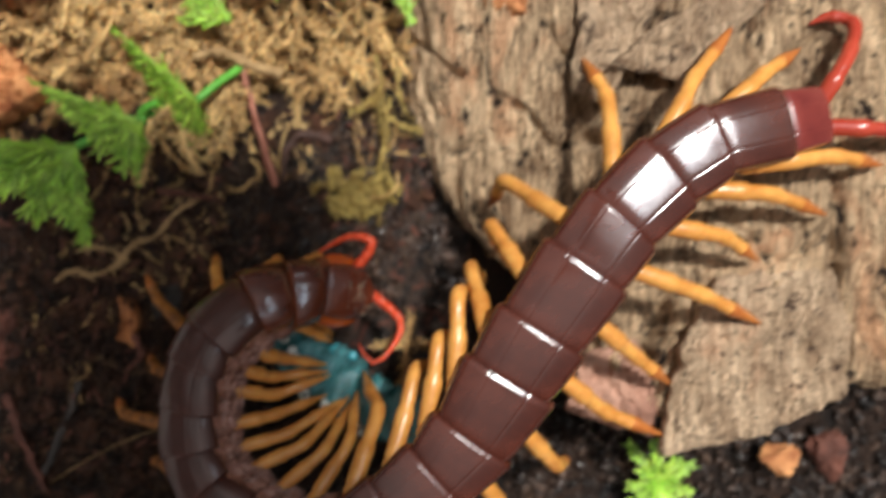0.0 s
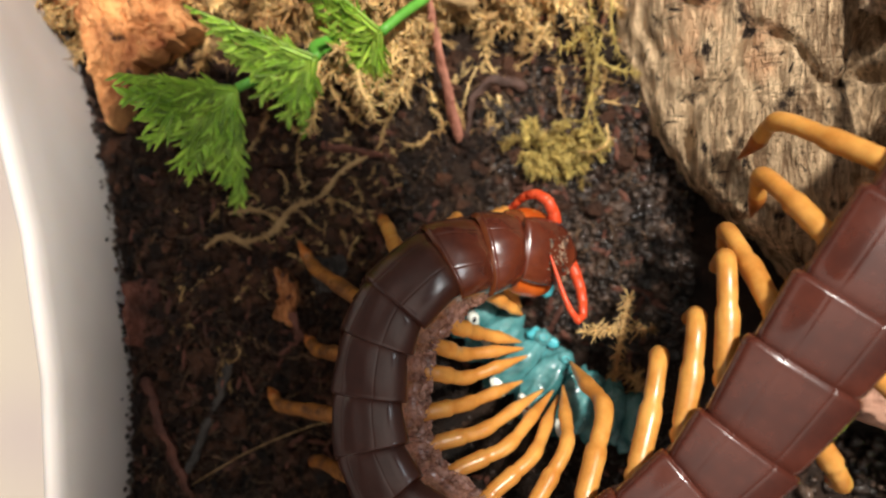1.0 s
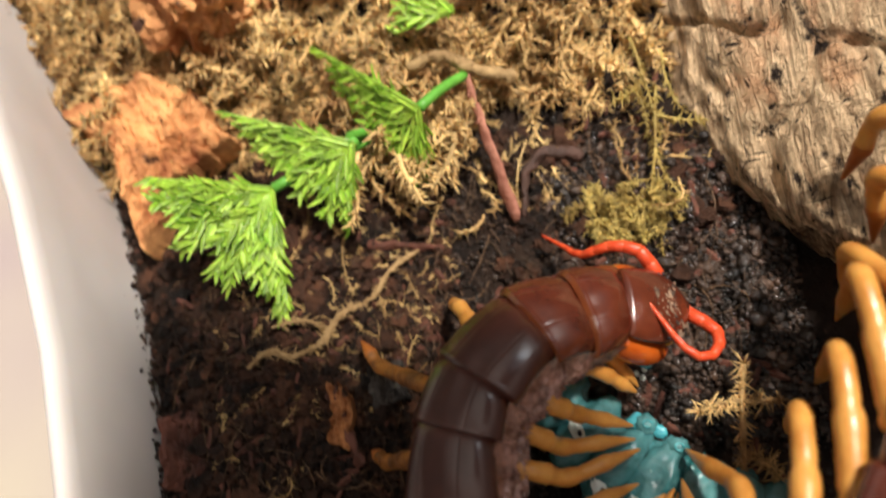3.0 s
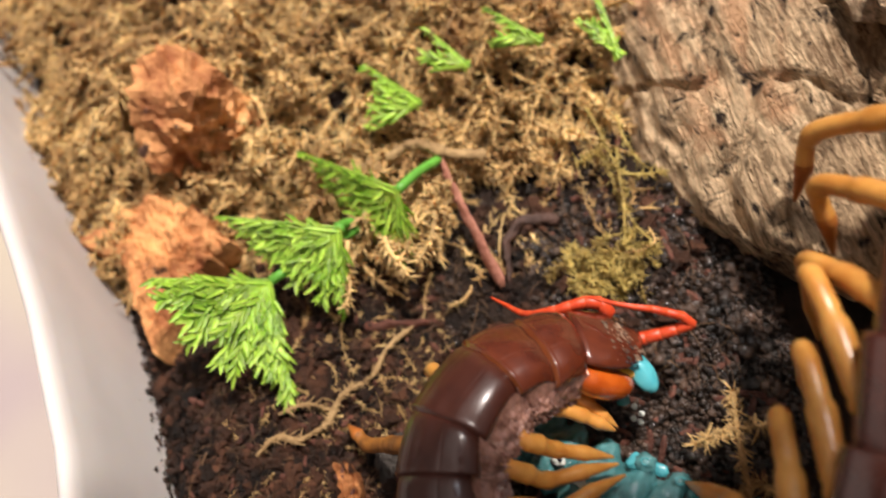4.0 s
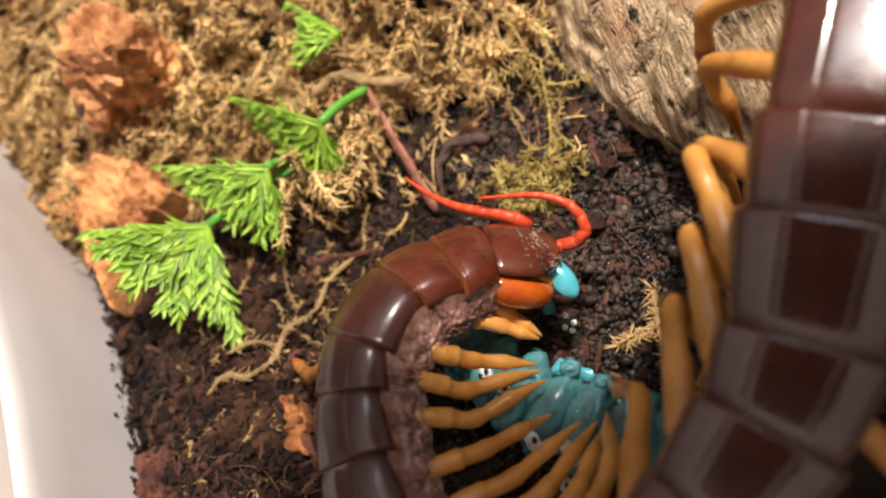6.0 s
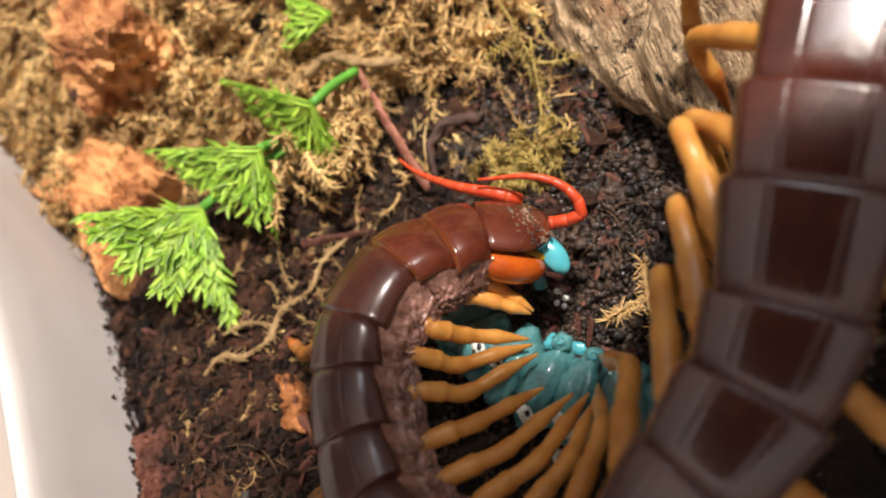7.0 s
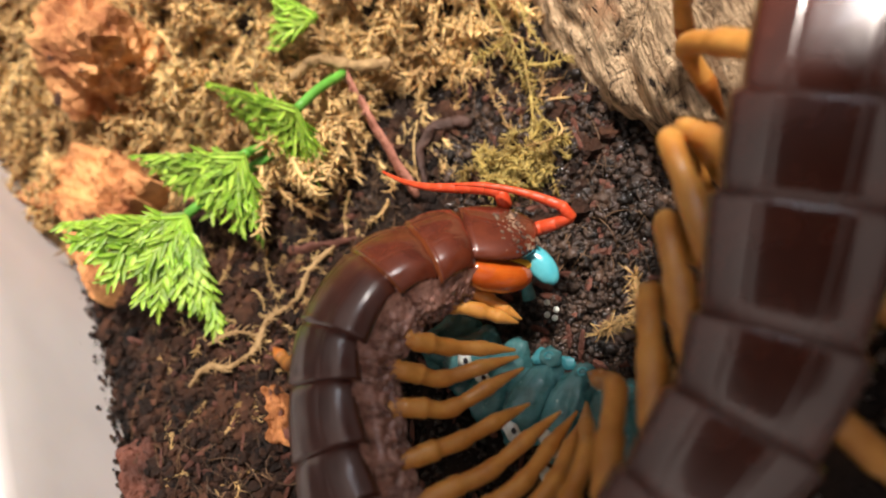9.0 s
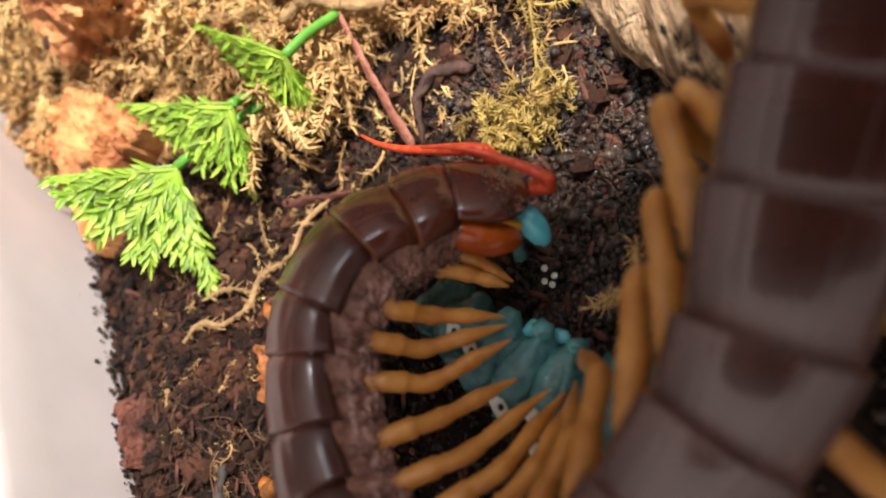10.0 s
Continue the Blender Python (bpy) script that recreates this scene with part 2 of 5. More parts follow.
def tube(path, radii, sides=8, flat=1.0, cap=True):
    """Vertices and faces of a tube along path; radii one a point; flat squeezes it in its second axis."""
    path = [V(q) for q in path]
    verts, faces = [], []
    side = None
    for i, q in enumerate(path):
        d = (path[min(i + 1, len(path) - 1)] - path[max(i - 1, 0)]).normalized()
        if side is None:
            side = d.orthogonal().normalized()
        side = (side - d * side.dot(d)).normalized()
        up = d.cross(side)
        for k in range(sides):
            a = 2 * math.pi * k / sides
            verts.append(q + (side * math.cos(a) + up * math.sin(a) * flat) * radii[i])
    for i in range(len(path) - 1):
        for k in range(sides):
            a, b = i * sides + k, i * sides + (k + 1) % sides
            faces.append((a, b, b + sides, a + sides))
    if cap:
        faces.append(tuple(range(sides - 1, -1, -1)))
        faces.append(tuple(range((len(path) - 1) * sides, len(path) * sides)))
    return verts, faces


class Heap:
    """Collects many small pieces into one mesh."""

    def __init__(self):
        self.v, self.f, self.n = [], [], 0

    def add(self, verts, faces):
        self.v.extend(verts)
        self.f.extend(tuple(i + self.n for i in f) for f in faces)
        self.n += len(verts)


def blob(centre, radii, sub=2, rough=0.0, freq=1.0, seed=0, turn=None):
    """A rounded lump in millimetres: vertices and faces."""
    bm = bmesh.new()
    bmesh.ops.create_icosphere(bm, subdivisions=sub, radius=1)
    vs, fs = [], []
    off = V((seed * 7.3, seed * 3.1, seed * 5.7))
    for v in bm.verts:
        k = 1 + rough * noise.noise(v.co * freq + off) + rough * 0.5 * noise.noise(v.co * freq * 2.7 + off)
        q = V((v.co.x * radii[0], v.co.y * radii[1], v.co.z * radii[2])) * k
        if turn:
            q = turn @ q
        vs.append((V(centre) + q) * MM)
    for f in bm.faces:
        fs.append([v.index for v in f.verts])
    bm.free()
    return vs, fs


def lump(name, centre, radii, mat, label, category, sub=4, rough=0.35, freq=1.6, seed=0, turn=(0, 0, 0), parent=None):
    r = Euler([radians(a) for a in turn]).to_matrix()
    vs, fs = blob((0, 0, 0), radii, sub, rough, freq, seed, r)
    return tagged(mesh_object(name, vs, fs, mat, parent, matrix=Matrix.Translation(V(centre) * MM)), label, category)


# ---------------------------------------------------------------- ground


def ground_height(x, y):
    """Height of the soil in millimetres."""
    h = 2.4 * noise.noise((x * 0.022, y * 0.022, 3.1)) + 1.3 * noise.noise((x * 0.07, y * 0.07, 8.4)) + 0.8 * noise.noise((x * 0.21, y * 0.21, 1.7))
    h += 0.7 * noise.noise((x * 0.5, y * 0.5, 5.2)) + 0.4 * noise.noise((x * 1.1, y * 1.1, 2.6))
    h += 6.0 * math.exp(-((x + 88) / 16) ** 2) * (1 / (1 + math.exp((y - 5) / 8)))  # banked against the tub
    h += 5.0 / (1 + math.exp(-(y - 62) / 12))
    near = math.exp(-((x + 12) / 16) ** 2 - ((y - 2) / 20) ** 2)  # crumbly heap between prey and bark
    h += near * (2.2 * noise.noise((x * 0.17, y * 0.17, 4.0)) + 1.5 * noise.noise((x * 0.42, y * 0.42, 7.0)))
    h -= 3.5 * math.exp(-((x + 22) / 18) ** 2 - ((y + 24) / 15) ** 2)  # hollow that the animal fills
    return h


TUB = [(-95, -140), (-95.3, -52), (-96.9, -28), (-101, -5), (-107.6, 18), (-111.4, 28.5), (-113.2, 33), (-126, 66), (-140, 110), (-146, 165), (-130, 195), (60, 200), (140, 190), (155, 150), (155, -110), (130, -138), (-40, -142), (-95, -140)]


def build_ground():
    xs, ys = np.linspace(-170, 160, 400), np.linspace(-146, 205, 400)
    verts = [(x * MM, y * MM, ground_height(x, y) * MM) for y in ys for x in xs]
    n = len(xs)
    ring = TUB

    def inside(x, y):
        hit = False
        for (ax, ay), (bx, by) in zip(ring, ring[1:]):
            if (ay > y) != (by > y) and x < (bx - ax) * (y - ay) / (by - ay) + ax:
                hit = not hit
        return hit

    keep = [[inside(x + 1.6, y) for x in xs] for y in ys]
    faces = [(j * n + i, j * n + i + 1, (j + 1) * n + i + 1, (j + 1) * n + i) for j in range(n - 1) for i in range(n - 1) if keep[j][i]]
    ob = mesh_object("ground", verts, faces, SOIL)
    tagged(ob, "dark damp coconut soil with clumps and hollows", "soil", kind="structure")


build_ground()


# ---------------------------------------------------------------- tub wall

def build_tub():
    pts = TUB
    path = []
    for (ax, ay), (bx, by) in zip(pts, pts[1:]):
        for k in range(8):
            path.append((ax + (bx - ax) * k / 8, ay + (by - ay) * k / 8))
    rings = [(0.3, -6), (0.1, 8), (-0.1, 20), (-0.2, 27.0), (0.1, 28.6), (0.7, 29.7), (1.5, 30), (2.3, 29.7), (2.8, 28.6), (3.0, 27), (2.6, 20), (2.2, 6), (2.0, -6)]
    c = V((0, 25))
    verts, faces = [], []
    n = len(path)
    for i, q in enumerate(path):
        a, b = V(path[i - 1]), V(path[(i + 1) % n])
        t = (b - a).normalized()
        nrm = V((t.y, -t.x))
        if nrm.dot(V(q) - c) < 0:
            nrm = -nrm
        for off, z in rings:
            p = V(q) + nrm * off
            verts.append((p.x * MM, p.y * MM, z * MM))
    m = len(rings)
    for i in range(n):
        j = (i + 1) % n
        for k in range(m - 1):
            faces.append((i * m + k, j * m + k, j * m + k + 1, i * m + k + 1))
    ob = mesh_object("wall_tub", verts, faces, PLASTIC)
    tagged(ob, "white frosted plastic tub wall with dirt specks", "tub wall", kind="structure")


build_tub()

# the table that the tub stands on
mesh_object("table_surface", [(-1.2, -1.2, -0.012), (1.2, -1.2, -0.012), (1.2, 1.2, -0.012), (-1.2, 1.2, -0.012)], [(0, 1, 2, 3)], OUTSIDE)
tagged(bpy.data.objects["table_surface"], "pale cream and greyish table under the tub", "table top", kind="structure")

# ---------------------------------------------------------------- cork bark


def bark_height(x, y):
    """Upper side of the cork slab in millimetres."""
    s = x + 7 + 0.10 * (y - 25) + 2.0 * noise.noise((y * 0.06, 2.0, 0.5))
    if s <= 0:
        return -4.0
    h = 26.5 * (1 - math.exp(-s / 15.5)) + 0.055 * max(0.0, s - 25)
    h += 1.6 * noise.noise((x * 0.05, y * 0.035, 4.4)) + 0.8 * noise.noise((x * 0.16, y * 0.09, 9.0))
    lines = noise.noise((x * 0.75 + 1.5 * noise.noise((x * 0.1, y * 0.12, 6.0)), y * 0.07, h * 0.08))
    h += 1.25 * lines - 0.9 * abs(noise.noise((x * 0.42 + 2.0 * noise.noise((x * 0.08, y * 0.1, 2.0)), y * 0.05, 3.0))) + 0.45 * noise.noise((x * 0.5, y * 0.5, 2.2)) + 0.4 * noise.noise((x * 1.5, y * 0.22, h * 0.3))
    h += 0.8 * max(0.0, noise.noise((x * 0.22, y * 0.22, 12.0)))
    wob = 0.8 * noise.noise((y * 0.35, x * 0.1, 5.0))
    h -= 7.0 * math.exp(-((x - 27.5 - wob) / 3.0) ** 2 - ((y - 21) / 8.5) ** 2)  # rotten hollow
    h -= 8.0 * math.exp(-((x - 41.5 - 0.35 * (y + 14) - wob) / 1.9) ** 2) / (1 + math.exp((y + 7) / 1.5))  # gap beside the loose plate
    h -= 3.5 * math.exp(-((x - 72.5 - 0.04 * y - wob) / 0.9) ** 2) * (1 if y > -3 else 2)  # long split
    h -= 2.5 * math.exp(-((x - 55 - 0.05 * y - 2 * wob) / 0.8) ** 2) * max(0.0, min(1.0, (y - 2) / 6))
    crack = abs(noise.noise((x * 0.07 + 3.3, y * 0.045, 7.7)))
    h -= 2.2 * math.exp(-(crack / 0.035) ** 2)
    return h


def bark_edge(x):
    """Where the slab ends towards -y."""
    if x < 8:
        e = 0.8 + 24.0 * ((8 - x) / 14.0) ** 1.4
    elif x < 40:
        e = 0.8 - (x - 8) * 1.05
    else:
        e = -33 + (x - 40) * 0.20
    return e + 2.2 * noise.noise((x * 0.12, 1.0, 0.3)) + 1.1 * noise.noise((x * 0.5, 4.0, 0.3))


def build_bark():
    nx, ny = 260, 320
    verts, faces = [], []
    for i in range(nx):
        x = -9 + 139 * (i / (nx - 1)) ** 1.25
        e = bark_edge(x)
        for j in range(ny):
            y = e + (175 - e) * (j / (ny - 1)) ** 1.5
            z = bark_height(x, y)
            edge = max(0.0, 1 - (y - e) / 2.5)
            verts.append((x * MM, (y) * MM, (z - 2.0 * edge ** 2) * MM))
    for i in range(nx - 1):
        for j in range(ny - 1):
            a = i * ny + j
            faces.append((a, a + ny, a + ny + 1, a + 1))
    base = len(verts)
    # broken end face down to the soil
    steps = 9
    for i in range(nx):
        x, y, z = verts[i * ny]
        for k in range(1, steps + 1):
            f = k / steps
            zz = z + (-0.005 - z) * f
            yy = y + (2.5 * noise.noise((x * 140, zz * 420, 3.0)) + 1.2 * noise.noise((x * 500, zz * 900, 1.0)) + 5.0 * f) * MM
            verts.append((x, yy, zz))
    for i in range(nx - 1):
        for k in range(steps):
            a = i * ny if k == 0 else base + i * steps + k - 1
            b = (i + 1) * ny if k == 0 else base + (i + 1) * steps + k - 1
            c, d = base + (i + 1) * steps + k, base + i * steps + k
            faces.append((a, d, c, b))
    ob = mesh_object("cork_bark", verts, faces, BARK)
    tagged(ob, "large curved tan cork bark slab with wavy grain", "bark")
    return ob


bark = build_bark()


def plate(name, outline, z0, thick, mat, parent, label="", seed=0, tilt=(0, 0)):
    """A broken bark plate: an outline in the plan, with worn top and rough edges."""
    cx = sum(p[0] for p in outline) / len(outline)
    cy = sum(p[1] for p in outline) / len(outline)
    ring = []
    m = len(outline)
    for i in range(m):
        a, b = V(outline[i]), V(outline[(i + 1) % m])
        for k in range(12):
            q = a + (b - a) * (k / 12)
            d = V((q.x - cx, q.y - cy)).normalized()
            ring.append(q + d * (1.1 * noise.noise((q.x * 0.35, q.y * 0.35, seed)) + 0.6 * noise.noise((q.x * 1.1, q.y * 1.1, seed + 5))))
    verts, faces = [], []
    n = len(ring)
    rows = [(1.0, -thick), (1.03, -thick * 0.5), (1.0, -0.25), (0.97, 0.0)] + [(0.97 - 0.06 * i, 0.25) for i in range(1, 16)]
    for f, dz in rows:
        for q in ring:
            x, y = cx + (q.x - cx) * f, cy + (q.y - cy) * f
            z = z0 + dz + tilt[0] * (x - cx) + tilt[1] * (y - cy)
            if dz > -0.3:
                z += 0.9 * noise.noise((x * 1.6, y * 0.5, seed)) - 2.0 * max(0.0, 0.25 - abs(noise.noise((x * 0.35, y * 0.16, seed + 8)))) + 0.5 * noise.noise((x * 2.1, y * 1.1, seed)) + 0.9 * noise.cell((x * 0.3 + 0.15 * y, y * 0.12, seed)) * 0.5 + 1.7 * noise.noise((x * 0.25, y * 0.25, seed)) + 1.1 * noise.noise((x * 0.7, y * 0.7, seed)) - 0.8 * abs(noise.noise((x * 0.5, y * 0.18, seed + 3)))
            verts.append((x * MM, y * MM, z * MM))
    for r in range(len(rows) - 1):
        for i in range(n):
            j = (i + 1) % n
            faces.append((r * n + i, r * n + j, (r + 1) * n + j, (r + 1) * n + i))
    faces.append(tuple((len(rows) - 1) * n + i for i in range(n)))
    faces.append(tuple(reversed(range(n))))
    return mesh_object(name, verts, faces, mat, parent, label)


plate("bark_plate", [(40.3, -37.8), (58, -34), (73.5, -27), (74.5, -14), (71.5, -4), (52, -4.5), (47, -11), (42.3, -25)], 30.5, 5.0, BARK_PALE, bark, "pale broken cork plate", 1, (0.0, -0.02))
plate("bark_plate", [(24, -31), (40, -36), (42, -24), (36, -17), (26, -20)], 24.5, 4.0, BARK_PINK, bark, "pinkish inner bark piece", 2, (0.08, 0.05))
plate("bark_plate", [(31, 34), (44, 31), (59, 45), (52, 48), (38, 40)], 31.0, 2.6, BARK_PALE, bark, "pale broken cork plate", 3)
plate("bark_plate", [(8, 47), (16, 46), (17, 60), (9, 62)], 20.5, 3.0, CHUNK, bark, "orange cork plate", 4, (0.6, 0))
plate("bark_plate", [(24, 30), (31, 27), (40, 46), (34, 58), (26, 50)], 27.6, 2.0, BARK_PALE, bark, "pale broken cork plate", 9, (0.05, 0.0))
plate("bark_plate", [(82, 5), (108, 0), (112, 34), (92, 38)], 33.0, 4.0, BARK_PALE, bark, "pale broken cork plate", 6)

# ---------------------------------------------------------------- centipede

# joints from the head backwards: x, y, z, half width, tilt of the back (degrees), in millimetres
FRONT = [(-18.2, -5.4, 11.2, 5.2, 22), (-26.8, -4.2, 17.2, 6.5, 24), (-32.4, -5.3, 20.9, 6.9, 25), (-38.8, -6.8, 24.0, 7.1, 26), (-46.0, -13.6, 25.6, 7.1, 26),
         (-48.7, -20.2, 25.4, 6.9, 26), (-49.7, -29.2, 25.0, 6.9, 26), (-49.0, -37.7, 25.4, 6.9, 25), (-45.0, -45.5, 26.5, 6.8, 22), (-37.0, -50.9, 28.5, 6.6, 16), (-28.1, -53.3, 30.3, 6.5, 10)]
REAR = [(-18.1, -51.7, 32.8, 6.5, 5), (-9.2, -46.1, 35.2, 7.0, 0), (-1.0, -40.0, 35.9, 7.5, 0), (5.0, -33.0, 37.1, 7.9, 0), (11.3, -22.5, 39.6, 8.4, 0), (16.5, -13.8, 41.5, 8.2, -2),
        (23.7, -2.8, 43.2, 7.9, -3), (29.5, 5.0, 43.6, 7.4, 0), (37.7, 12.9, 42.9, 7.1, 0), (45.8, 18.2, 42.6, 6.4, 0), (57.6, 21.3, 40.8, 5.9, 0), (65.6, 23.1, 37.0, 4.8, 0)]
JOINTS = FRONT + REAR
DROOP = 2.2  # the back stands this much above its edges


def joint_frames(shift=None):
    """For each joint: centre, right, forward, up and half width."""
    pts = [V(j[:3]) + (shift(i) if shift else V((0, 0, 0))) for i, j in enumerate(JOINTS)]
    out = []
    for i, p in enumerate(pts):
        a, b = pts[max(i - 1, 0)], pts[min(i + 1, len(pts) - 1)]
        f = (a - b).normalized()
        r = f.cross(V((0, 0, 1))).normalized()
        u = r.cross(f)
        t = radians(JOINTS[i][4])
        r2 = r * math.cos(t) + u * math.sin(t)
        out.append((p, r2, f, r2.cross(f), JOINTS[i][3]))
    return out


def segment_matrix(fr, k):
    """Pose of the segment between joints k and k + 1, in metres."""
    a, b = fr[k], fr[k + 1]
    o = (a[0] + b[0]) / 2
    f = (a[0] - b[0]).normalized()
    u = (a[3] + b[3]).normalized()
    r = f.cross(u).normalized()
    u = r.cross(f)
    return Matrix(((r.x, f.x, u.x, o.x * MM), (r.y, f.y, u.y, o.y * MM), (r.z, f.z, u.z, o.z * MM), (0, 0, 0, 1)))


REST = joint_frames()


def ring_at(k, s):
    """Interpolated frame at s (0 front, 1 rear) of segment k."""
    a, b = REST[k], REST[k + 1]
    p = a[0].lerp(b[0], s)
    return p, a[1].lerp(b[1], s).normalized(), a[3].lerp(b[3], s).normalized(), a[4] + (b[4] - a[4]) * s


def FORE(k):
    """1 in the fore body, whose soft sides bulge past the plates, 0 further back."""
    return min(1.0, max(0.0, (11.5 - k) / 3.0))


def build_tergite(k, inv):
    """The hard back plate of a segment: a flat middle band between two sutures, sloping sides with a rolled edge, its rear rim over the next one."""
    top, low = [], []
    stations = (-0.06, -0.03, 0.01, 0.05, 0.10, 0.20, 0.34, 0.50, 0.66, 0.80, 0.88, 0.925, 0.95, 0.975, 1.00, 1.02, 1.035)
    across = (0.0, 0.10, 0.20, 0.30, 0.375, 0.405, 0.425, 0.445, 0.475, 0.56, 0.66, 0.76, 0.84, 0.90, 0.945, 0.975, 1.0)
    across = [-a for a in reversed(across[1:])] + list(across)
    nu, nc = len(stations), len(across)
    fore = FORE(k)
    fat = 1.7 if k <= 3 else 1.0
    swell = 3.0 if k <= 3 else 1.2
    slope = math.tan(radians(15 + 11 * fore))
    for s in stations:
        p, r, u, w = ring_at(k, s)
        corner = 1 - 0.09 * max(0.0, (0.14 - s) / 0.20) ** 2 - 0.06 * max(0.0, (s - 0.93) / 0.10) ** 2
        wide = w * (0.905 + 0.125 * s) * (1.05 - 0.05 * fore) * corner
        lift = DROOP + 0.35 * fore - 0.75 * fat * max(0.0, (0.12 - s) / 0.18) ** 1.6
        lift += (0.16 + 0.20 * fore * swell) * math.sin(math.pi * min(1.0, max(0.0, s))) + (0.05 + 0.12 * fore) * math.exp(-((s - 0.96) / 0.018) ** 2)
        if s > 0.97:
            lift -= 9.0 * (s - 0.97) * (0.7 + 0.5 * fore)
        for a in across:
            x, e = wide * a, abs(a)
            z = -0.055 * fat * (min(e, 0.425) / 0.425) ** 2
            side = max(0.0, e - 0.425)
            z -= wide * side * slope * (0.75 + 0.6 * side)
            z = z * (1 - 0.85 * fore) - 0.85 * fore * (0.26 * wide * e ** 2.2)
            z -= (0.9 + 0.6 * fore) * max(0.0, (e - 0.84 + 0.10 * fore) / (0.16 + 0.10 * fore)) ** 2.2
            z += 0.10 * (1 - fore) * math.exp(-((e - 0.90) / 0.035) ** 2)
            groove = -(0.13 - 0.06 * fore) * math.exp(-((e - 0.425) / 0.016) ** 2)
            worn = 0.035 * noise.noise((a * 2.2 + k * 5, s * 2.2, 2.0)) + 0.22 * fore * noise.noise((a * 3 + k * 3, s * 2.4, 6.0))
            top.append(inv @ ((p + r * x + u * (z + lift + groove + worn)) * MM))
            low.append(inv @ ((p + r * x * 0.955 + u * (z + lift - 0.8)) * MM))
    verts = top + low
    n = len(top)
    faces = []
    for i in range(nu - 1):
        for c in range(nc - 1):
            a = i * nc + c
            faces.append((a, a + 1, a + 1 + nc, a + nc))
    for i in range(nu - 1):
        for c in range(nc - 1):
            a = i * nc + c
            faces.append((n + a, n + a + nc, n + a + 1 + nc, n + a + 1))
    for c in range(nc - 1):
        faces.append((c, n + c, n + c + 1, c + 1))
        a = (nu - 1) * nc + c
        faces.append((a, a + 1, n + a + 1, n + a))
    for i in range(nu - 1):
        a = i * nc
        faces.append((a, a + nc, n + a + nc, n + a))
        b = a + nc - 1
        faces.append((b, n + b, n + b + nc, b + nc))
    return verts, faces


def build_trunk_part(k, inv):
    """The soft side and belly of a segment, puckered into folds, bulging past the plate in the fore body."""
    verts, faces = [], []
    nu, nc = 40, 84
    for i in range(nu):
        s = -0.05 + 1.10 * i / (nu - 1)
        p, r, u, w = ring_at(k, s)
        w *= 0.90 + 0.03 * FORE(k)
        deep = 6.6 + 2.0 * FORE(k)
        pinch = 1 - 0.09 * math.exp(-(min(s, 1 - s) / 0.10) ** 2)
        for c in range(nc):
            a = math.pi * c / (nc - 1)
            x = w * (abs(math.cos(a)) ** 0.75) * (1 if math.cos(a) >= 0 else -1)
            z = -0.4 - deep * max(0.0, math.sin(a)) ** (0.9 - 0.25 * FORE(k))
            b = max(0.0, math.sin(min(a / 1.25, math.pi))) if a < 1.25 * math.pi else 0.0
            inner = 1.0 if x > 0 else 0.25
            x += (3.9 if k > 2 else 1.0 + 0.9 * k) * FORE(k) * b * inner * pinch * (1 if x > 0 else -1)
            # ridged folds that run along and across the flank
            t = a * 7.0
            f1 = abs(noise.noise((s * 4.2 + k * 3.0 + 0.6 * noise.noise((t * 0.5, s * 4, 3.0)), t * 0.75, 1.0)))
            f2 = abs(noise.noise((s * 9.0 + k * 2.0, t * 2.4, 4.0)))
            f3 = abs(noise.noise((s * 19.0 + k * 2.0, t * 4.2, 9.0)))
            fold = 0.9 - 2.6 * f1 - 1.9 * f2 - 0.7 * f3
            q = p + r * (x + fold * 0.75 * max(0.0, math.sin(a)) ** 0.5 * (1 if x > 0 else -1) * pinch) + u * (z + fold * 0.35)
            verts.append(inv @ (q * MM))
    for i in range(nu - 1):
        for c in range(nc - 1):
            a = i * nc + c
            faces.append((a, a + nc, a + nc + 1, a + 1))
    return verts, faces


def leg_mesh(path, r0, inv, tip=0.22):
    """A jointed leg through the given points: straight swollen articles, a claw at the end."""
    pts = spline(path, 46)
    radii = []
    for i in range(46):
        s = i / 45
        r = r0 * (1.08 - 0.50 * s)
        for jt in (0.22, 0.45, 0.66, 0.83):
            r *= 1 - 0.17 * math.exp(-((s - jt) / 0.013) ** 2) + 0.10 * math.exp(-((s - jt + 0.05) / 0.035) ** 2) - 0.06 * math.exp(-((s - jt - 0.05) / 0.03) ** 2)
        if s > 0.83:
            r *= max(tip, 1 - (s - 0.83) / 0.17 * (1 - tip))
        radii.append(r * MM)
    v, f = tube([inv @ (q * MM) for q in pts], radii, 12)
    return v, f


centipede = new("centipede")
tagged(centipede, "large brown giant centipede with orange legs feeding on soil", "centipede")
SEGMENTS = {}

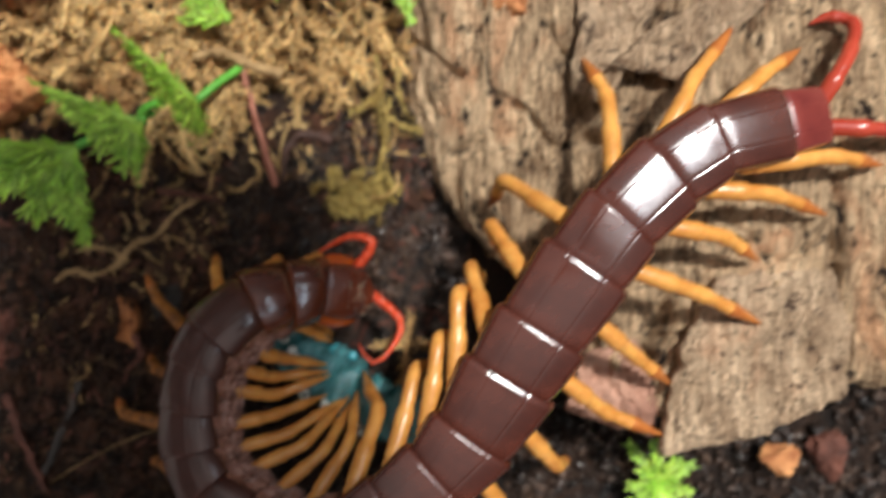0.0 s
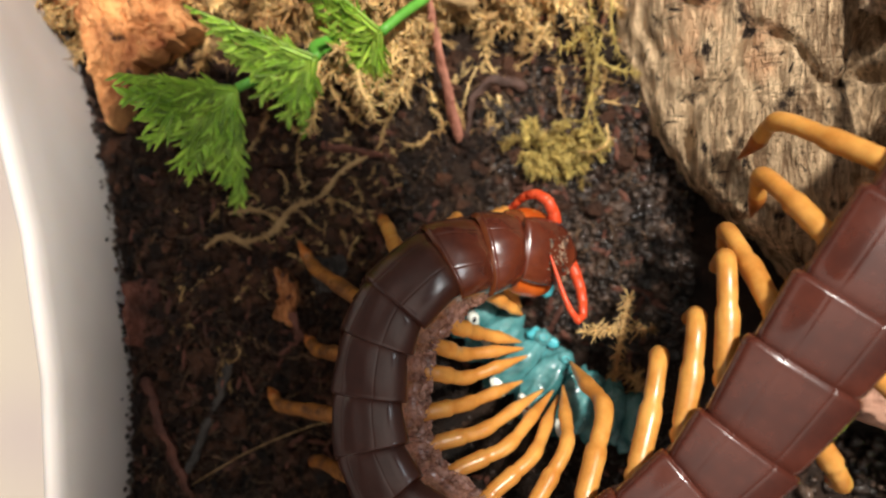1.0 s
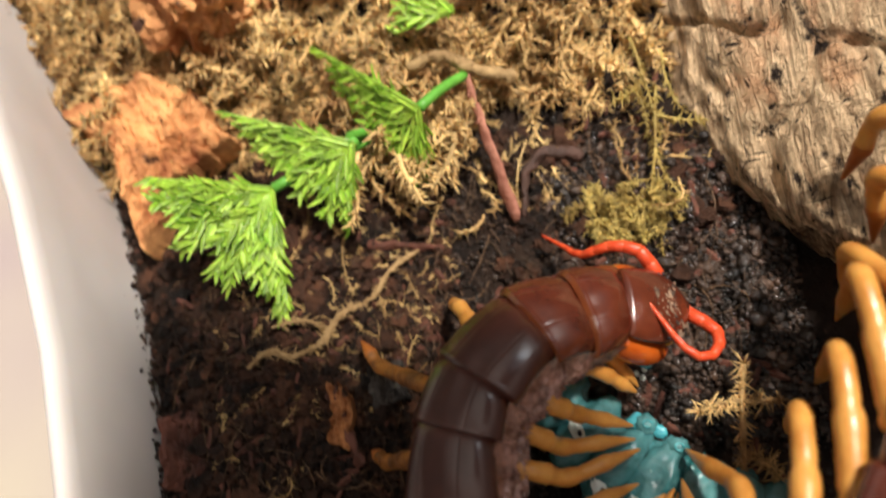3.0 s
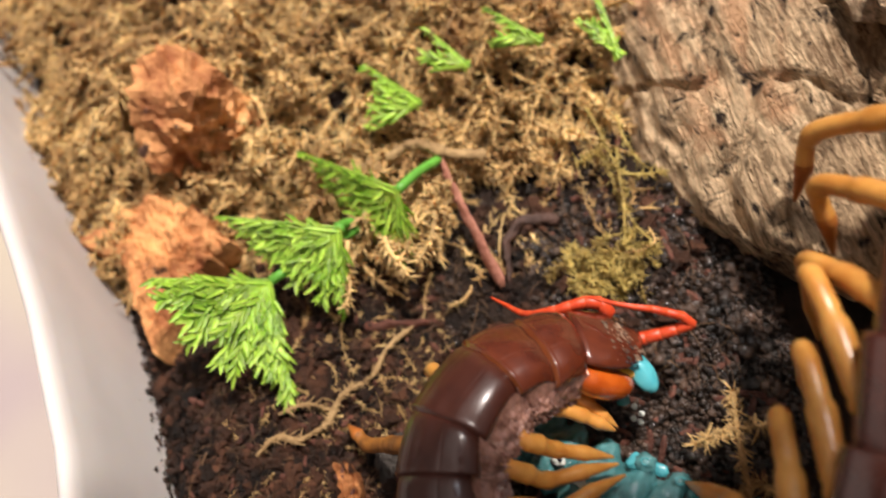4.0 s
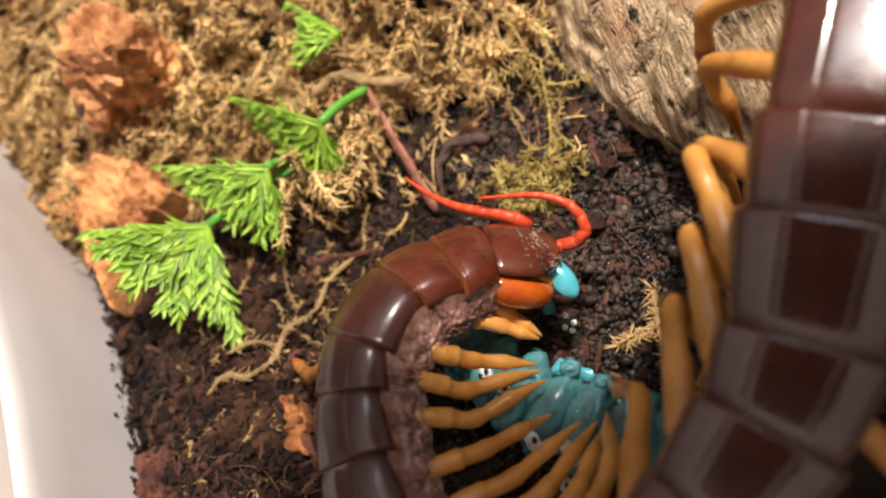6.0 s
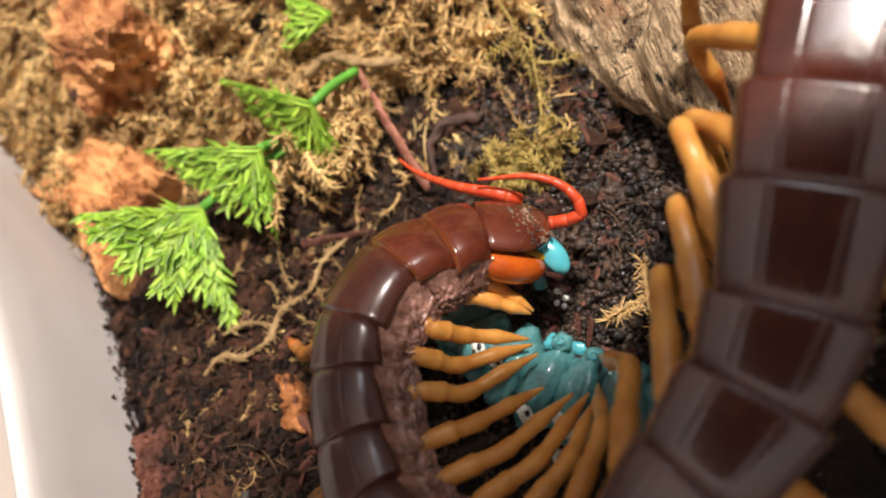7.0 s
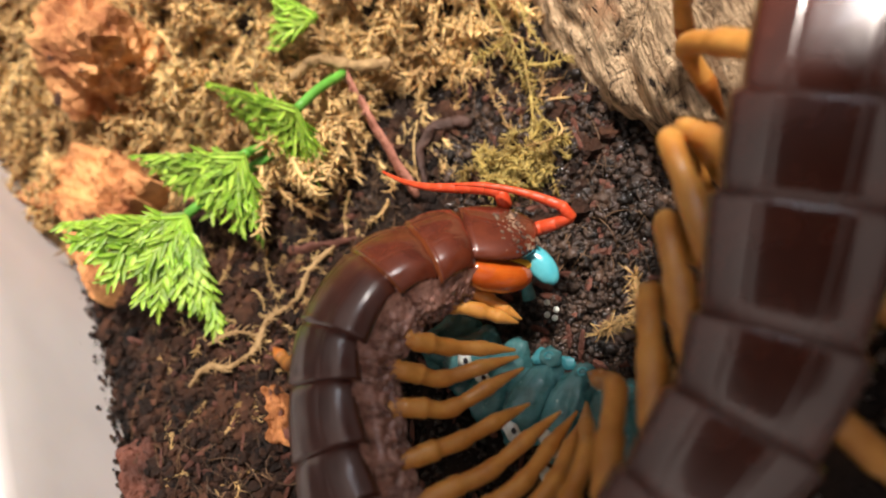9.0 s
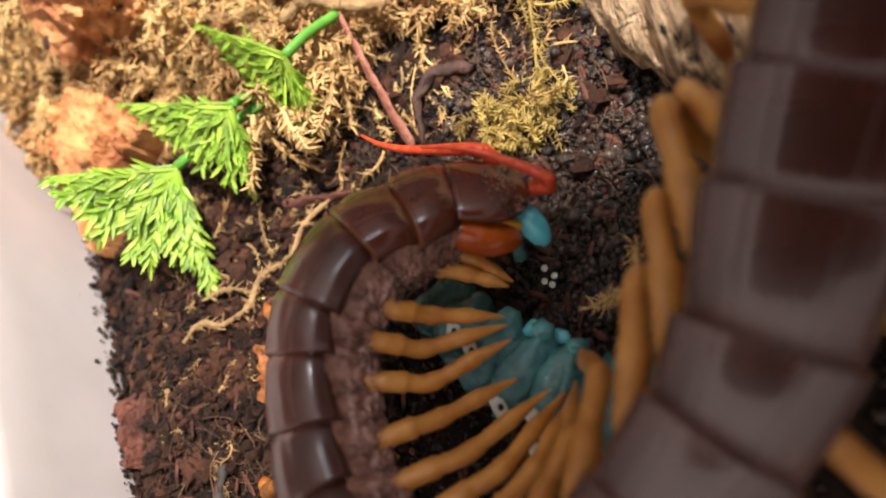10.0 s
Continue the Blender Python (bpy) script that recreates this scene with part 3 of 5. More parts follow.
# leg ends in the plan: pair number -> (x, y, z) of the knee and of the tip
INNER = {1: ((-27.6, -12.4, 13), (-23.8, -15.9, 9)), 2: ((-28.7, -14.6, 14), (-24.2, -16.5, 10)), 3: ((-33, -18.6, 17), (-25.4, -20.3, 11)), 4: ((-35, -22.4, 17), (-25.0, -21.4, 11.5)),
         5: ((-34.5, -26.6, 17.5), (-24.5, -23.2, 12.5)), 6: ((-34, -31.0, 18), (-25.1, -27.9, 12)), 7: ((-31, -35.5, 18.5), (-21.4, -29.9, 12)), 8: ((-27, -38.0, 19.5), (-19.4, -30.4, 11.5)),
         9: ((-23, -39.0, 20.5), (-18.6, -31.3, 11)), 10: ((-18, -37.0, 22), (-17.8, -29.5, 11)), 11: ((-12.5, -31.0, 23), (-16.5, -25.6, 10)), 12: ((-5.0, -22.6, 27), (-1.5, -24.5, 5)),
         13: ((-0.6, -16.4, 31), (3.5, -18.0, 6)), 14: ((2.8, -8.0, 33), (7.5, -9.5, 8)), 15: ((5.3, -3.6, 25), (9.0, -7.0, 9)), 16: ((8.8, 4.2, 30), (11.2, -0.7, 17.5)),
         17: ((11.4, 12.4, 29), (9.2, 8.6, 17.5)), 18: ((29, 27, 34), (25.9, 35.4, 27.5)), 19: ((44, 30, 36), (53.4, 41.2, 29.5)), 20: ((56, 30.5, 36), (64.6, 36.2, 31))}
OUTER = {1: ((-30.0, 0.4, 10), (-32.0, -1.0, 3)), 2: ((-37.6, -1.0, 10), (-39.5, -3.2, 3)), 3: ((-49.0, -2.0, 13), (-52.0, 1.0, 3)), 4: ((-62.9, -9.6, 7.0), (-66.9, -5.0, 4.0)), 5: ((-61, -24, 10), (-64.8, -22.2, 4)),
         6: ((-67.8, -34.5, 8.0), (-71.3, -32.0, 4.0)), 7: ((-60.0, -44.0, 9), (-63.5, -45.5, 3)), 8: ((-58, -53, 14), (-64, -55, 3)), 9: ((-46, -63, 16), (-50, -67, 3)), 10: ((-30, -68, 18), (-31, -74, 3)),
         11: ((-13, -66, 20), (-10, -74, 3)), 12: ((6, -60, 22), (9, -70, 3)), 13: ((12.5, -50, 26), (15.6, -57, 6)), 14: ((21, -40, 28), (26.0, -43.5, 10)), 15: ((29, -29, 33), (40.2, -34.2, 29)),
         16: ((34, -19, 35), (41.7, -24.8, 29)), 17: ((45, -8, 37), (57.4, -13.5, 31.5)), 18: ((49, 2.0, 37), (57.2, -2.2, 31)), 19: ((57, 9.3, 38), (69.3, 6.1, 31.5)), 20: ((68, 16.0, 37), (79.1, 15.0, 32))}

for k in range(1, 22):
    m = segment_matrix(REST, k)
    inv = m.inverted()
    mat = CHITIN_RED if k <= 2 else (TAIL_RED if k == 21 else (CHITIN_MUTED if k < 9 else CHITIN))
    v, f = build_trunk_part(k, inv)
    seg = mesh_object("trunk_segment", v, f, PLEURA, centipede, "purple-brown wrinkled side membrane", matrix=m)
    SEGMENTS[k] = seg
    v, f = build_tergite(k, inv)
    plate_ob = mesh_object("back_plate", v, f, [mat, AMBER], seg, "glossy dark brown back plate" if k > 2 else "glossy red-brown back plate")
    if k <= 2:
        for poly in plate_ob.data.polygons:
            poly.material_index = 1 if 13 * 32 <= poly.index < 16 * 32 else 0
    for side, table in ((1, INNER), (-1, OUTER)):
        if k not in table:
            continue
        knee, tip = (V(q) for q in table[k])
        p, r, u, w = ring_at(k, 0.45)
        low = FORE(k) * (0.7 if k < 3 else 1.0) if side > 0 else 0.0
        base = p + r * side * (w * 0.86 + 0.7 * low) - u * (2.8 + 4.6 * low)
        start = p + r * side * w * (0.62 - 0.25 * low) - u * (4.0 + 1.6 * low)
        if side > 0 and k in (1, 2):
            base = V((-31.9, -8.4, 15.2)) if k == 1 else V((-34.0, -11.4, 16.4))
            knee = base.lerp(tip, 0.55) + V((0.3, 0.2, 0.5))
        r0 = 1.4 if k < 3 else (1.5 if k < 11 else 1.8)
        bow = V((0, 0, 1)) * (0.35 if k < 11 else 0.9)
        v, f = leg_mesh([start, base, base.lerp(knee, 0.5) + bow, knee, knee.lerp(tip, 0.55) + bow * 0.5, tip], r0, inv)
        dirty = side < 0 and 4 <= k <= 9
        leg = mesh_object("leg", v, f, [LEG_DIRTY if dirty else LEG, LEG_TIP], seg, "soil-stained orange leg" if dirty else "jointed orange leg")
        if k > 15 or side < 0:
            for poly in leg.data.polygons:
                poly.material_index = 1 if poly.index // 12 >= 34 else 0

# terminal legs
tail = SEGMENTS[21]
inv = segment_matrix(REST, 21).inverted()
for path in ([(66, 25.5, 35), (68.5, 30, 36.5), (71.8, 35.2, 35), (73.4, 40.3, 33), (70, 42, 31.5), (66.7, 41, 30.5)], [(67, 21.5, 35), (74, 21, 36.5), (82.4, 20.8, 35), (93.5, 21.8, 33.5), (99, 24, 32.8), (103, 25, 32.6)]):
    v, f = leg_mesh([V(q) for q in path], 1.55, inv)
    mesh_object("terminal_leg", v, f, LEG_RED, tail, "shiny red terminal leg")

# head: shield, eyes, fangs, palps
HEAD_M = segment_matrix(REST, 0)
HEAD_INV = HEAD_M.inverted()


def build_head():
    verts, faces = [], []
    nu, nc = 14, 20
    for i in range(nu):
        s = i / (nu - 1)
        y = 4.9 - 10.3 * s
        w = 5.6 * (max(0.0, 1 - abs((s - 0.60) / 0.64) ** 2.6)) ** 0.5 if s < 0.6 else 5.6 * (1 - 0.10 * ((s - 0.6) / 0.4) ** 2)
        w = max(w, 1.9)
        for c in range(nc):
            a = 2 * math.pi * c / nc
            x = w * math.cos(a)
            z = math.sin(a)
            z = 1.9 * z ** 1.0 + 0.3 if z > 0 else 1.5 * z + 0.3
            z *= 0.55 + 0.45 * math.sin(math.pi * min(1.0, 0.25 + s * 0.6))
            verts.append((x * MM, y * MM, (z + 0.7) * MM))
    for i in range(nu - 1):
        for c in range(nc):
            a, b = i * nc + c, i * nc + (c + 1) % nc
            faces.append((a, b, b + nc, a + nc))
    faces.append(tuple(reversed(range(nc))))
    faces.append(tuple(range((nu - 1) * nc, nu * nc)))
    head = mesh_object("head", verts, faces, CHITIN_RED, centipede, "flat red-brown head shield with soil crumbs", matrix=HEAD_M)
    for side in (1, -1):
        for dx, dy in ((4.6, 2.6), (5.0, 1.8), (4.3, 1.7), (4.8, 1.0)):
            v, f = blob((side * dx, dy, 1.75), (0.32, 0.32, 0.22), 1)
            mesh_object("eye", v, f, WORM_DARK, head)
        # fang: swollen base, curved shaft, dark point
        v, f = blob((side * 4.0, -5.4, -2.2), (2.7, 3.2, 2.6), 3, 0.06)
        mesh_object("fang_base", v, f, AMBER, head, "swollen red-brown fang base")
        pts = [(side * 4.2, -5.2, -2.0), (side * 4.9, -2.8, -2.5), (side * 5.0, -0.2, -2.9), (side * 4.6, 2.0, -3.3), (side * 4.0, 3.5, -3.7)]
        rad = [2.3, 2.75, 2.8, 2.5, 1.9]
        q = spline(pts, 14)
        rr = [(rad[min(int(i / 13 * 4), 3)] + (rad[min(int(i / 13 * 4) + 1, 4)] - rad[min(int(i / 13 * 4), 3)]) * (i / 13 * 4 - min(int(i / 13 * 4), 3))) * MM for i in range(14)]
        v, f = tube([p * MM for p in q], rr, 16, 0.9)
        fang = mesh_object("fang", v, f, FANG, head, "thick glossy amber-orange fang")
        v, f = tube([V(pts[-1]) * MM, V((side * 3.1, 4.5, -4.3)) * MM, V((side * 1.9, 4.9, -4.7)) * MM], [1.45 * MM, 0.8 * MM, 0.12 * MM], 10)
        mesh_object("fang_tip", v, f, FANG_TIP, fang, "black fang point")
        v, f = tube([V((side * 3.5, 0.5, -1.4)) * MM, V((side * 4.0, 3.4, -1.6)) * MM, V((side * 3.2, 6.0, -2.0)) * MM], [0.8 * MM, 0.75 * MM, 0.25 * MM], 8)
        mesh_object("palp", v, f, PALP, head, "yellow mouth palp")
    dirt = Heap()
    rg = random.Random(3)
    for i in range(150):
        x, y = rg.gauss(0.4, 2.0), min(4.6, rg.gauss(2.4, 1.5))
        r = 0.08 + 0.30 * rg.random() ** 2
        v, f = blob((x, y, 0.75 + 2.15 * max(0.05, 1 - (x / 5.4) ** 2) ** 0.5 * (1.0 if y < 1 else 1 - 0.035 * (y - 1) ** 2)), (r, r * rg.uniform(0.7, 2.6), r * 0.7), 1, 0.4, 2, i, Euler((0, 0, rg.uniform(0, 3))).to_matrix())
        dirt.add(v, f)
    mesh_object("soil_crust", dirt.v, dirt.f, CRUST, head, "tan and dark soil crumbs stuck to the head", smooth=False)
    # plate that carries the fangs
    v, f = blob((0, -2.8, -3.4), (4.6, 4.2, 2.0), 3, 0.08)
    mesh_object("fang_plate", v, f, FANG, head, "amber underside plate")
    return head


head = build_head()

# ---------------------------------------------------------------- caterpillar prey


def skin_ring(centre, radii, seed, turn):
    """One ring of slack caterpillar skin: creased round, sagging and puckered."""
    bm = bmesh.new()
    bmesh.ops.create_icosphere(bm, subdivisions=4, radius=1)
    off = V((seed * 4.3, seed * 2.9, seed))
    vs = []
    for v in bm.verts:
        n = v.co
        k = 0.96 + 0.26 * noise.noise(n * 1.5 + off) - 0.035 * math.cos(n.x * 13 + 2 * noise.noise(n * 2 + off)) - 0.14 * abs(noise.noise(V((n.x * 5, n.y * 2.2, n.z * 2.2)) + off)) + 0.05 * noise.noise(n * 7 + off)
        vs.append((V(centre) + turn @ V((n.x * radii[0], n.y * radii[1], n.z * radii[2])) * k) * MM)
    fs = [[v.index for v in f.verts] for f in bm.faces]
    bm.free()
    return vs, fs


def build_worm():
    root = new("hornworm")
    tagged(root, "soft teal caterpillar prey lying half eaten on soil", "caterpillar")
    path = spline([(-37.5, -12.5, 3.0), (-33, -18.0, 4.0), (-27.2, -25.0, 5.6), (-19.5, -31.0, 6.6), (-11, -35, 6.2), (-2, -37, 5.2)], 9)
    wide = (5.0, 6.0, 6.4, 7.0, 7.4, 7.2, 6.6, 5.8)
    for i in range(8):
        a, b = path[i], path[i + 1]
        d = (b - a).normalized()
        rot = d.to_track_quat("X", "Z").to_matrix()
        v, f = skin_ring((a + b) / 2, (4.3, wide[i], 4.9), i, rot)
        mesh_object("body_ring", v, f, WORM, root)
    for x, y, z in ((-21.2, -21.6, 8.9), (-17.3, -25.2, 9.3), (-12.0, -29.2, 8.7)):
        v, f = blob((x, y, z - 0.5), (1.6, 1.4, 1.2), 3, 0.3, 1.6, x)
        foot = mesh_object("proleg", v, f, WORM, root, "stubby teal foot with a pale rim")
        v, f = tube([(V((x, y, z + 0.75)) + V((math.cos(b) * 0.6, math.sin(b) * 0.5, 0.15 * math.sin(3 * b)))) * MM for b in [i * 0.37 for i in range(15)]], [0.13 * MM] * 15, 6)
        mesh_object("foot_rim", v, f, WORM_LIGHT, foot, "pale hooked rim")
    def skin(x, y):
        top = 4.0
        for i in range(8):
            c, d = (path[i] + path[i + 1]) / 2, (path[i + 1] - path[i]).normalized()
            e = V((x, y, c.z)) - c
            q = (e.dot(d) / 4.3) ** 2 + (e.cross(d).length / wide[i]) ** 2
            if q < 1:
                top = max(top, c.z + 5.2 * (1 - q) ** 0.5)
        return top

    for x, y, a, b, turn in ((-22.6, -21.0, 1.4, 1.0, 20), (-19.4, -22.6, 1.3, 0.9, -40)):
        v, f = blob((x, y, max(6.4, skin(x, y))), (a, b, 0.5), 3, 0.4, 2.2, x, Euler((0, 0, radians(turn))).to_matrix())
        mesh_object("torn_flap", v, f, WORM_LIGHT, root, "pale blue torn flap of skin")
    for x, y, ln in ((-31.2, -21.8, 1.6), (-33.4, -18.4, 1.2), (-29.0, -30.0, 2.0), (-24.2, -33.2, 2.2), (-27.2, -36.4, 1.3), (-18.0, -37.0, 1.8)):
        z = skin(x, y)
        v, f = blob((x, y, z), (0.95, ln, 0.6), 3, 0.45, 2.4, x, Euler((0, 0, radians(20))).to_matrix())
        mesh_object("side_stripe", v, f, WORM_WHITE, root, "ragged white side stripe")
        v, f = blob((x + 0.3, y - 0.3, z + 0.55), (0.38, 0.5, 0.3), 2)
        mesh_object("spiracle", v, f, WORM_DARK, root, "dark oval spiracle")
    return root


worm = build_worm()

piece = new("torn_skin_piece")
tagged(piece, "bright blue torn piece of caterpillar held in the fangs", "prey piece")
v, f = blob((0, 0, 0), (3.5, 1.85, 1.7), 3, 0.12, 1.3, 4)
mesh_object("flap", v, f, WORM_LIGHT, piece, matrix=pose(0, 0, 0, 0, 14, -69))
v, f = tube([V((-1.5, 1.0, -0.5)) * MM, V((-3.2, -0.5, -2.2)) * MM, V((-3.6, -3.0, -4.2)) * MM], [1.2 * MM, 0.9 * MM, 1.1 * MM], 10)
mesh_object("strand", v, f, WORM, piece)

# pale beads of fluid by the mouth
for i, (x, y) in enumerate(((-20.4, -11.9), (-19.6, -13.0), (-21.0, -13.6), (-20.1, -14.3))):
    v, f = blob((0, 0, 0), (0.52, 0.52, 0.45), 2)
    ob = mesh_object("fluid_bead", v, f, WORM_WHITE, matrix=pose(x * MM, y * MM, (ground_height(x, y) + 4.2) * MM))
    tagged(ob, "tiny white bead of fluid on wet soil", "bead", group="white beads by the mouth")

# ---------------------------------------------------------------- litter on the soil


def on_soil(x, y, up=0.0):
    return V((x, y, ground_height(x, y) + up))


def stick(name, pts, radius, mat, label, category, flat=0.6, sides=10, taper=0.5, knots=0.2, seed=1, hairs=0):
    """A crooked twig or chip lying along the given plan points (x, y, height over the soil)."""
    q = spline([on_soil(*p) for p in pts], 22)
    rad = []
    for i in range(22):
        s = i / 21
        rad.append(radius * (1 - taper * s) * (1 + knots * noise.noise((s * 9, seed, 0.4))) * MM * (0.6 if i in (0, 21) else 1))
        q[i] = q[i] + V((noise.noise((s * 7, seed, 2)), noise.noise((s * 7, seed, 5)), 0)) * radius * 0.5
    o = q[11].copy()
    v, f = tube([(p - o) * MM for p in q], rad, sides, flat)
    v = [p + V((noise.noise(p * 900 + V((seed, 0, 0))), noise.noise(p * 900 + V((0, seed, 0))), noise.noise(p * 900))) * radius * 0.45 * MM for p in v]
    heap = Heap()
    heap.add(v, f)
    rg = random.Random(seed)
    for _ in range(hairs):  # side shoots and frayed fibres
        i = rg.randrange(1, 20)
        d = (q[i + 1] - q[i]).normalized() * rg.uniform(0.2, 1.0) + V((rg.uniform(-1, 1), rg.uniform(-1, 1), rg.uniform(-0.2, 0.7)))
        ln = rg.uniform(0.4, 1.7)
        p0 = q[i] - o
        r = radius * rg.uniform(0.25, 0.6) * MM
        heap.add(*tube([p0 * MM, (p0 + d * ln * 0.5) * MM, (p0 + d * ln + V((rg.uniform(-0.6, 0.6), rg.uniform(-0.6, 0.6), -0.2))) * MM], [r, r * 0.8, r * 0.3], 4))
    return tagged(mesh_object(name, heap.v, heap.f, mat, matrix=Matrix.Translation(o * MM)), label, category)


def chunk(name, outline, z0, thick, mat, label, category, seed, tilt=(0, 0)):
    ob = plate(name, outline, z0, thick, mat, None, "", seed, tilt)
    ob.data.polygons.foreach_set("use_smooth", [False] * len(ob.data.polygons))
    return tagged(ob, label, category)


def ridged(name, centre, radii, mat, label, seed, turn=(0, 0, 0), sub=5):
    """A torn piece of bark: flat broken faces, split and splintered along its grain."""
    bm = bmesh.new()
    bmesh.ops.create_icosphere(bm, subdivisions=sub, radius=1)
    r = Euler([radians(a) for a in turn]).to_matrix()
    off = V((seed * 3.7, seed * 1.9, seed))
    rg = random.Random(seed)
    cuts = []
    for _ in range(15):
        d = V((rg.gauss(0, 1), rg.gauss(0, 1), rg.gauss(0, 1))).normalized()
        cuts.append((d, rg.uniform(0.55, 0.95)))
    for v in bm.verts:
        n = v.co.copy()
        k = min([1.25] + [h / n.dot(d) for d, h in cuts if n.dot(d) > 0.05])
        q = n * k
        k -= 0.20 * abs(noise.noise(V((q.x * 3.5, q.y * 1.0, q.z * 3.5)) + off)) - 0.05 * noise.noise(V((q.x * 11, q.y * 2.0, q.z * 11)) + off) - 0.03 * noise.noise(q * 13 + off)
        k += 0.05 * noise.cell(V((q.x * 3.4, q.y * 1.3, q.z * 3.4)) + off)
        v.co = r @ V((n.x * radii[0] * k, n.y * radii[1] * k, n.z * radii[2] * k)) * MM
    ob = part(name, bm, mat, None, smooth=False, matrix=Matrix.Translation(V(centre) * MM))
    return tagged(ob, label, "bark")


chunk("bark_chunk", [(-110, 44), (-101, 48), (-91, 42), (-84.5, 33), (-91, 29.5), (-96, 26), (-101.5, 14.5), (-104.5, 24), (-107, 32)], 9.5, 8.0, CHUNK, "orange-brown torn bark chunk with a pointed end", "bark", 11, (0.05, 0.12))
ridged("bark_chunk", (-88.5, 61, 14), (13.5, 17, 16), CHUNK, "brown crumbling bark chunk in dry moss", 3, (10, 15, 20))
ridged("bark_chunk", (-110.5, 42, 5), (5.5, 6, 6), CHUNK, "small brown bark chunk by the tub wall", 5, (0, 10, 60), 4)
chunk("bark_chip", [(-76, 92), (-58, 84), (-42, 84), (-40, 92), (-60, 100)], 16.5, 3.0, CHUNK, "flat orange bark chip on dry moss", "bark", 14)
ridged("bark_chunk", (72, -45, 5), (4.5, 4, 3.5), CHUNK, "small orange bark lump on soil", 8, (0, 0, 30), 4)
ridged("bark_chunk", (84, -44, 4), (6, 5, 4), CHIP, "dark red-brown bark lump on soil", 9, (0, 0, 70), 4)
stick("wood_splinter", [(-42.8, 41, 9), (-41, 32, 7.0), (-39, 23, 5.0), (-36.8, 13.5, 2.0)], 0.75, SPLINTER, "long red-brown wood splinter standing from moss", "splinter", 0.4, taper=-0.9, seed=2, hairs=14)
stick("curled_root", [(-24.5, 23.5, 1.6), (-29, 25.2, 2.2), (-33, 23.6, 2.4), (-34.8, 19, 1.8), (-35, 14.5, 0.8)], 1.25, DARK_ROOT, "dark curled root on soil", "root", 0.8, seed=3)
stick("wood_splinter", [(-63, 12.6, 1.2), (-56, 12, 1.6), (-49.5, 10.8, 1.0)], 1.1, CHIP, "short reddish wood splinter on soil", "splinter", 0.5, seed=4)
stick("wood_splinter", [(-94, -31, 1.2), (-90, -40, 1.3), (-84, -52, 1.0)], 1.7, CHIP, "long rusty wood splinter on dark soil", "splinter", 0.5, seed=5, taper=0.2)
stick("grey_twig", [(-78, -28, 1.2), (-81, -37, 1.2), (-85, -48, 1.0)], 1.2, GREY, "dark grey twig on soil", "twig", 0.7, seed=6, taper=0.2)
stick("wood_splinter", [(-70.5, -11.5, 1.5), (-68, -17, 1.6), (-66, -24, 1.2)], 1.7, CHIP, "upright rusty wood splinter on soil", "splinter", 0.5, seed=7, taper=0.1)
stick("pale_twig", [(-83, -7, 1.6), (-79, -4.6, 2.6), (-75.5, -5.8, 2.2), (-70.5, -3.2, 2.4), (-67.5, 0.6, 3.2), (-62.5, 3.2, 2.4), (-59, 7.6, 3.0), (-54, 11, 2.0)], 0.42, TWIG, "crooked forked pale twig on soil", "twig", 0.9, seed=8, taper=0.1, knots=0.9, hairs=260)
stick("pale_twig", [(-79, -0.5, 2.2), (-74, 0.3, 2.8), (-70, -1.6, 2.6), (-71, -4, 2.0)], 0.36, TWIG, "thin bent pale twig on soil", "twig", 0.9, seed=9, knots=0.7, hairs=90)
stick("pale_twig", [(-51.5, 39.6, 9.5), (-46, 40.5, 10.5), (-40, 38.6, 9.5), (-34, 37, 8)], 1.1, TWIG, "pale broken stem lying on moss", "twig", 0.9, seed=10, knots=0.5, taper=0.2, hairs=16)
chunk("bark_chip", [(-98, -14), (-91.5, -13), (-90, -20), (-91.5, -26), (-97, -24.5)], 6.2, 2.0, CHIP, "flat dark red bark chip by the tub wall", "bark", 21, (-0.2, 0.0))
chunk("bark_chip", [(-70.5, -10.5), (-67.5, -11), (-66, -16), (-67.5, -21), (-70.5, -20), (-69.5, -15.5)], 3.8, 2.0, RUST, "rusty orange bark chip on soil", "bark", 22, (0.0, 0.05))
chunk("bark_chip", [(-64, -8.5), (-58, -8), (-57, -14), (-63, -15)], 3.0, 1.6, GREY, "grey flat stone chip on soil", "chip", 23)
ridged("bark_chunk", (-58.5, -9, 1.2), (2.0, 2.6, 1.6), CHIP, "small dark bark crumb on soil", 12, (0, 0, 20), 3)

# sprig of dry moss beside the prey
sprig = Heap()
rng = random.Random(5)
for pts in ([(-6.5, -14.5, 9), (-7.6, -20, 8.5), (-8.2, -26, 7.5), (-9.4, -33, 6)], [(-13.5, -20.5, 8), (-9, -19.6, 8.8), (-2.2, -20, 7.6)], [(-8.3, -27, 7), (-5.0, -28.5, 6.5), (-4.2, -31, 6)]):
    q = spline(pts, 14)
    sprig.add(*tube([p * MM for p in q], [0.45 * MM * (1 + 0.3 * math.sin(i * 2.1)) for i in range(14)], 6))
    for p in q:
        for _ in range(13):
            d = V((rng.uniform(-1, 1), rng.uniform(-1, 1), rng.uniform(-0.3, 0.8))) * rng.uniform(0.8, 2.6)
            sprig.add(*tube([p * MM, (p + d * 0.6) * MM, (p + d) * MM], [0.15 * MM, 0.13 * MM, 0.05 * MM], 4))
tagged(mesh_object("moss_sprig", sprig.v, sprig.f, MOSS), "dry golden moss sprig beside the prey", "moss")

# soil crumbs and fibres
rng = random.Random(11)


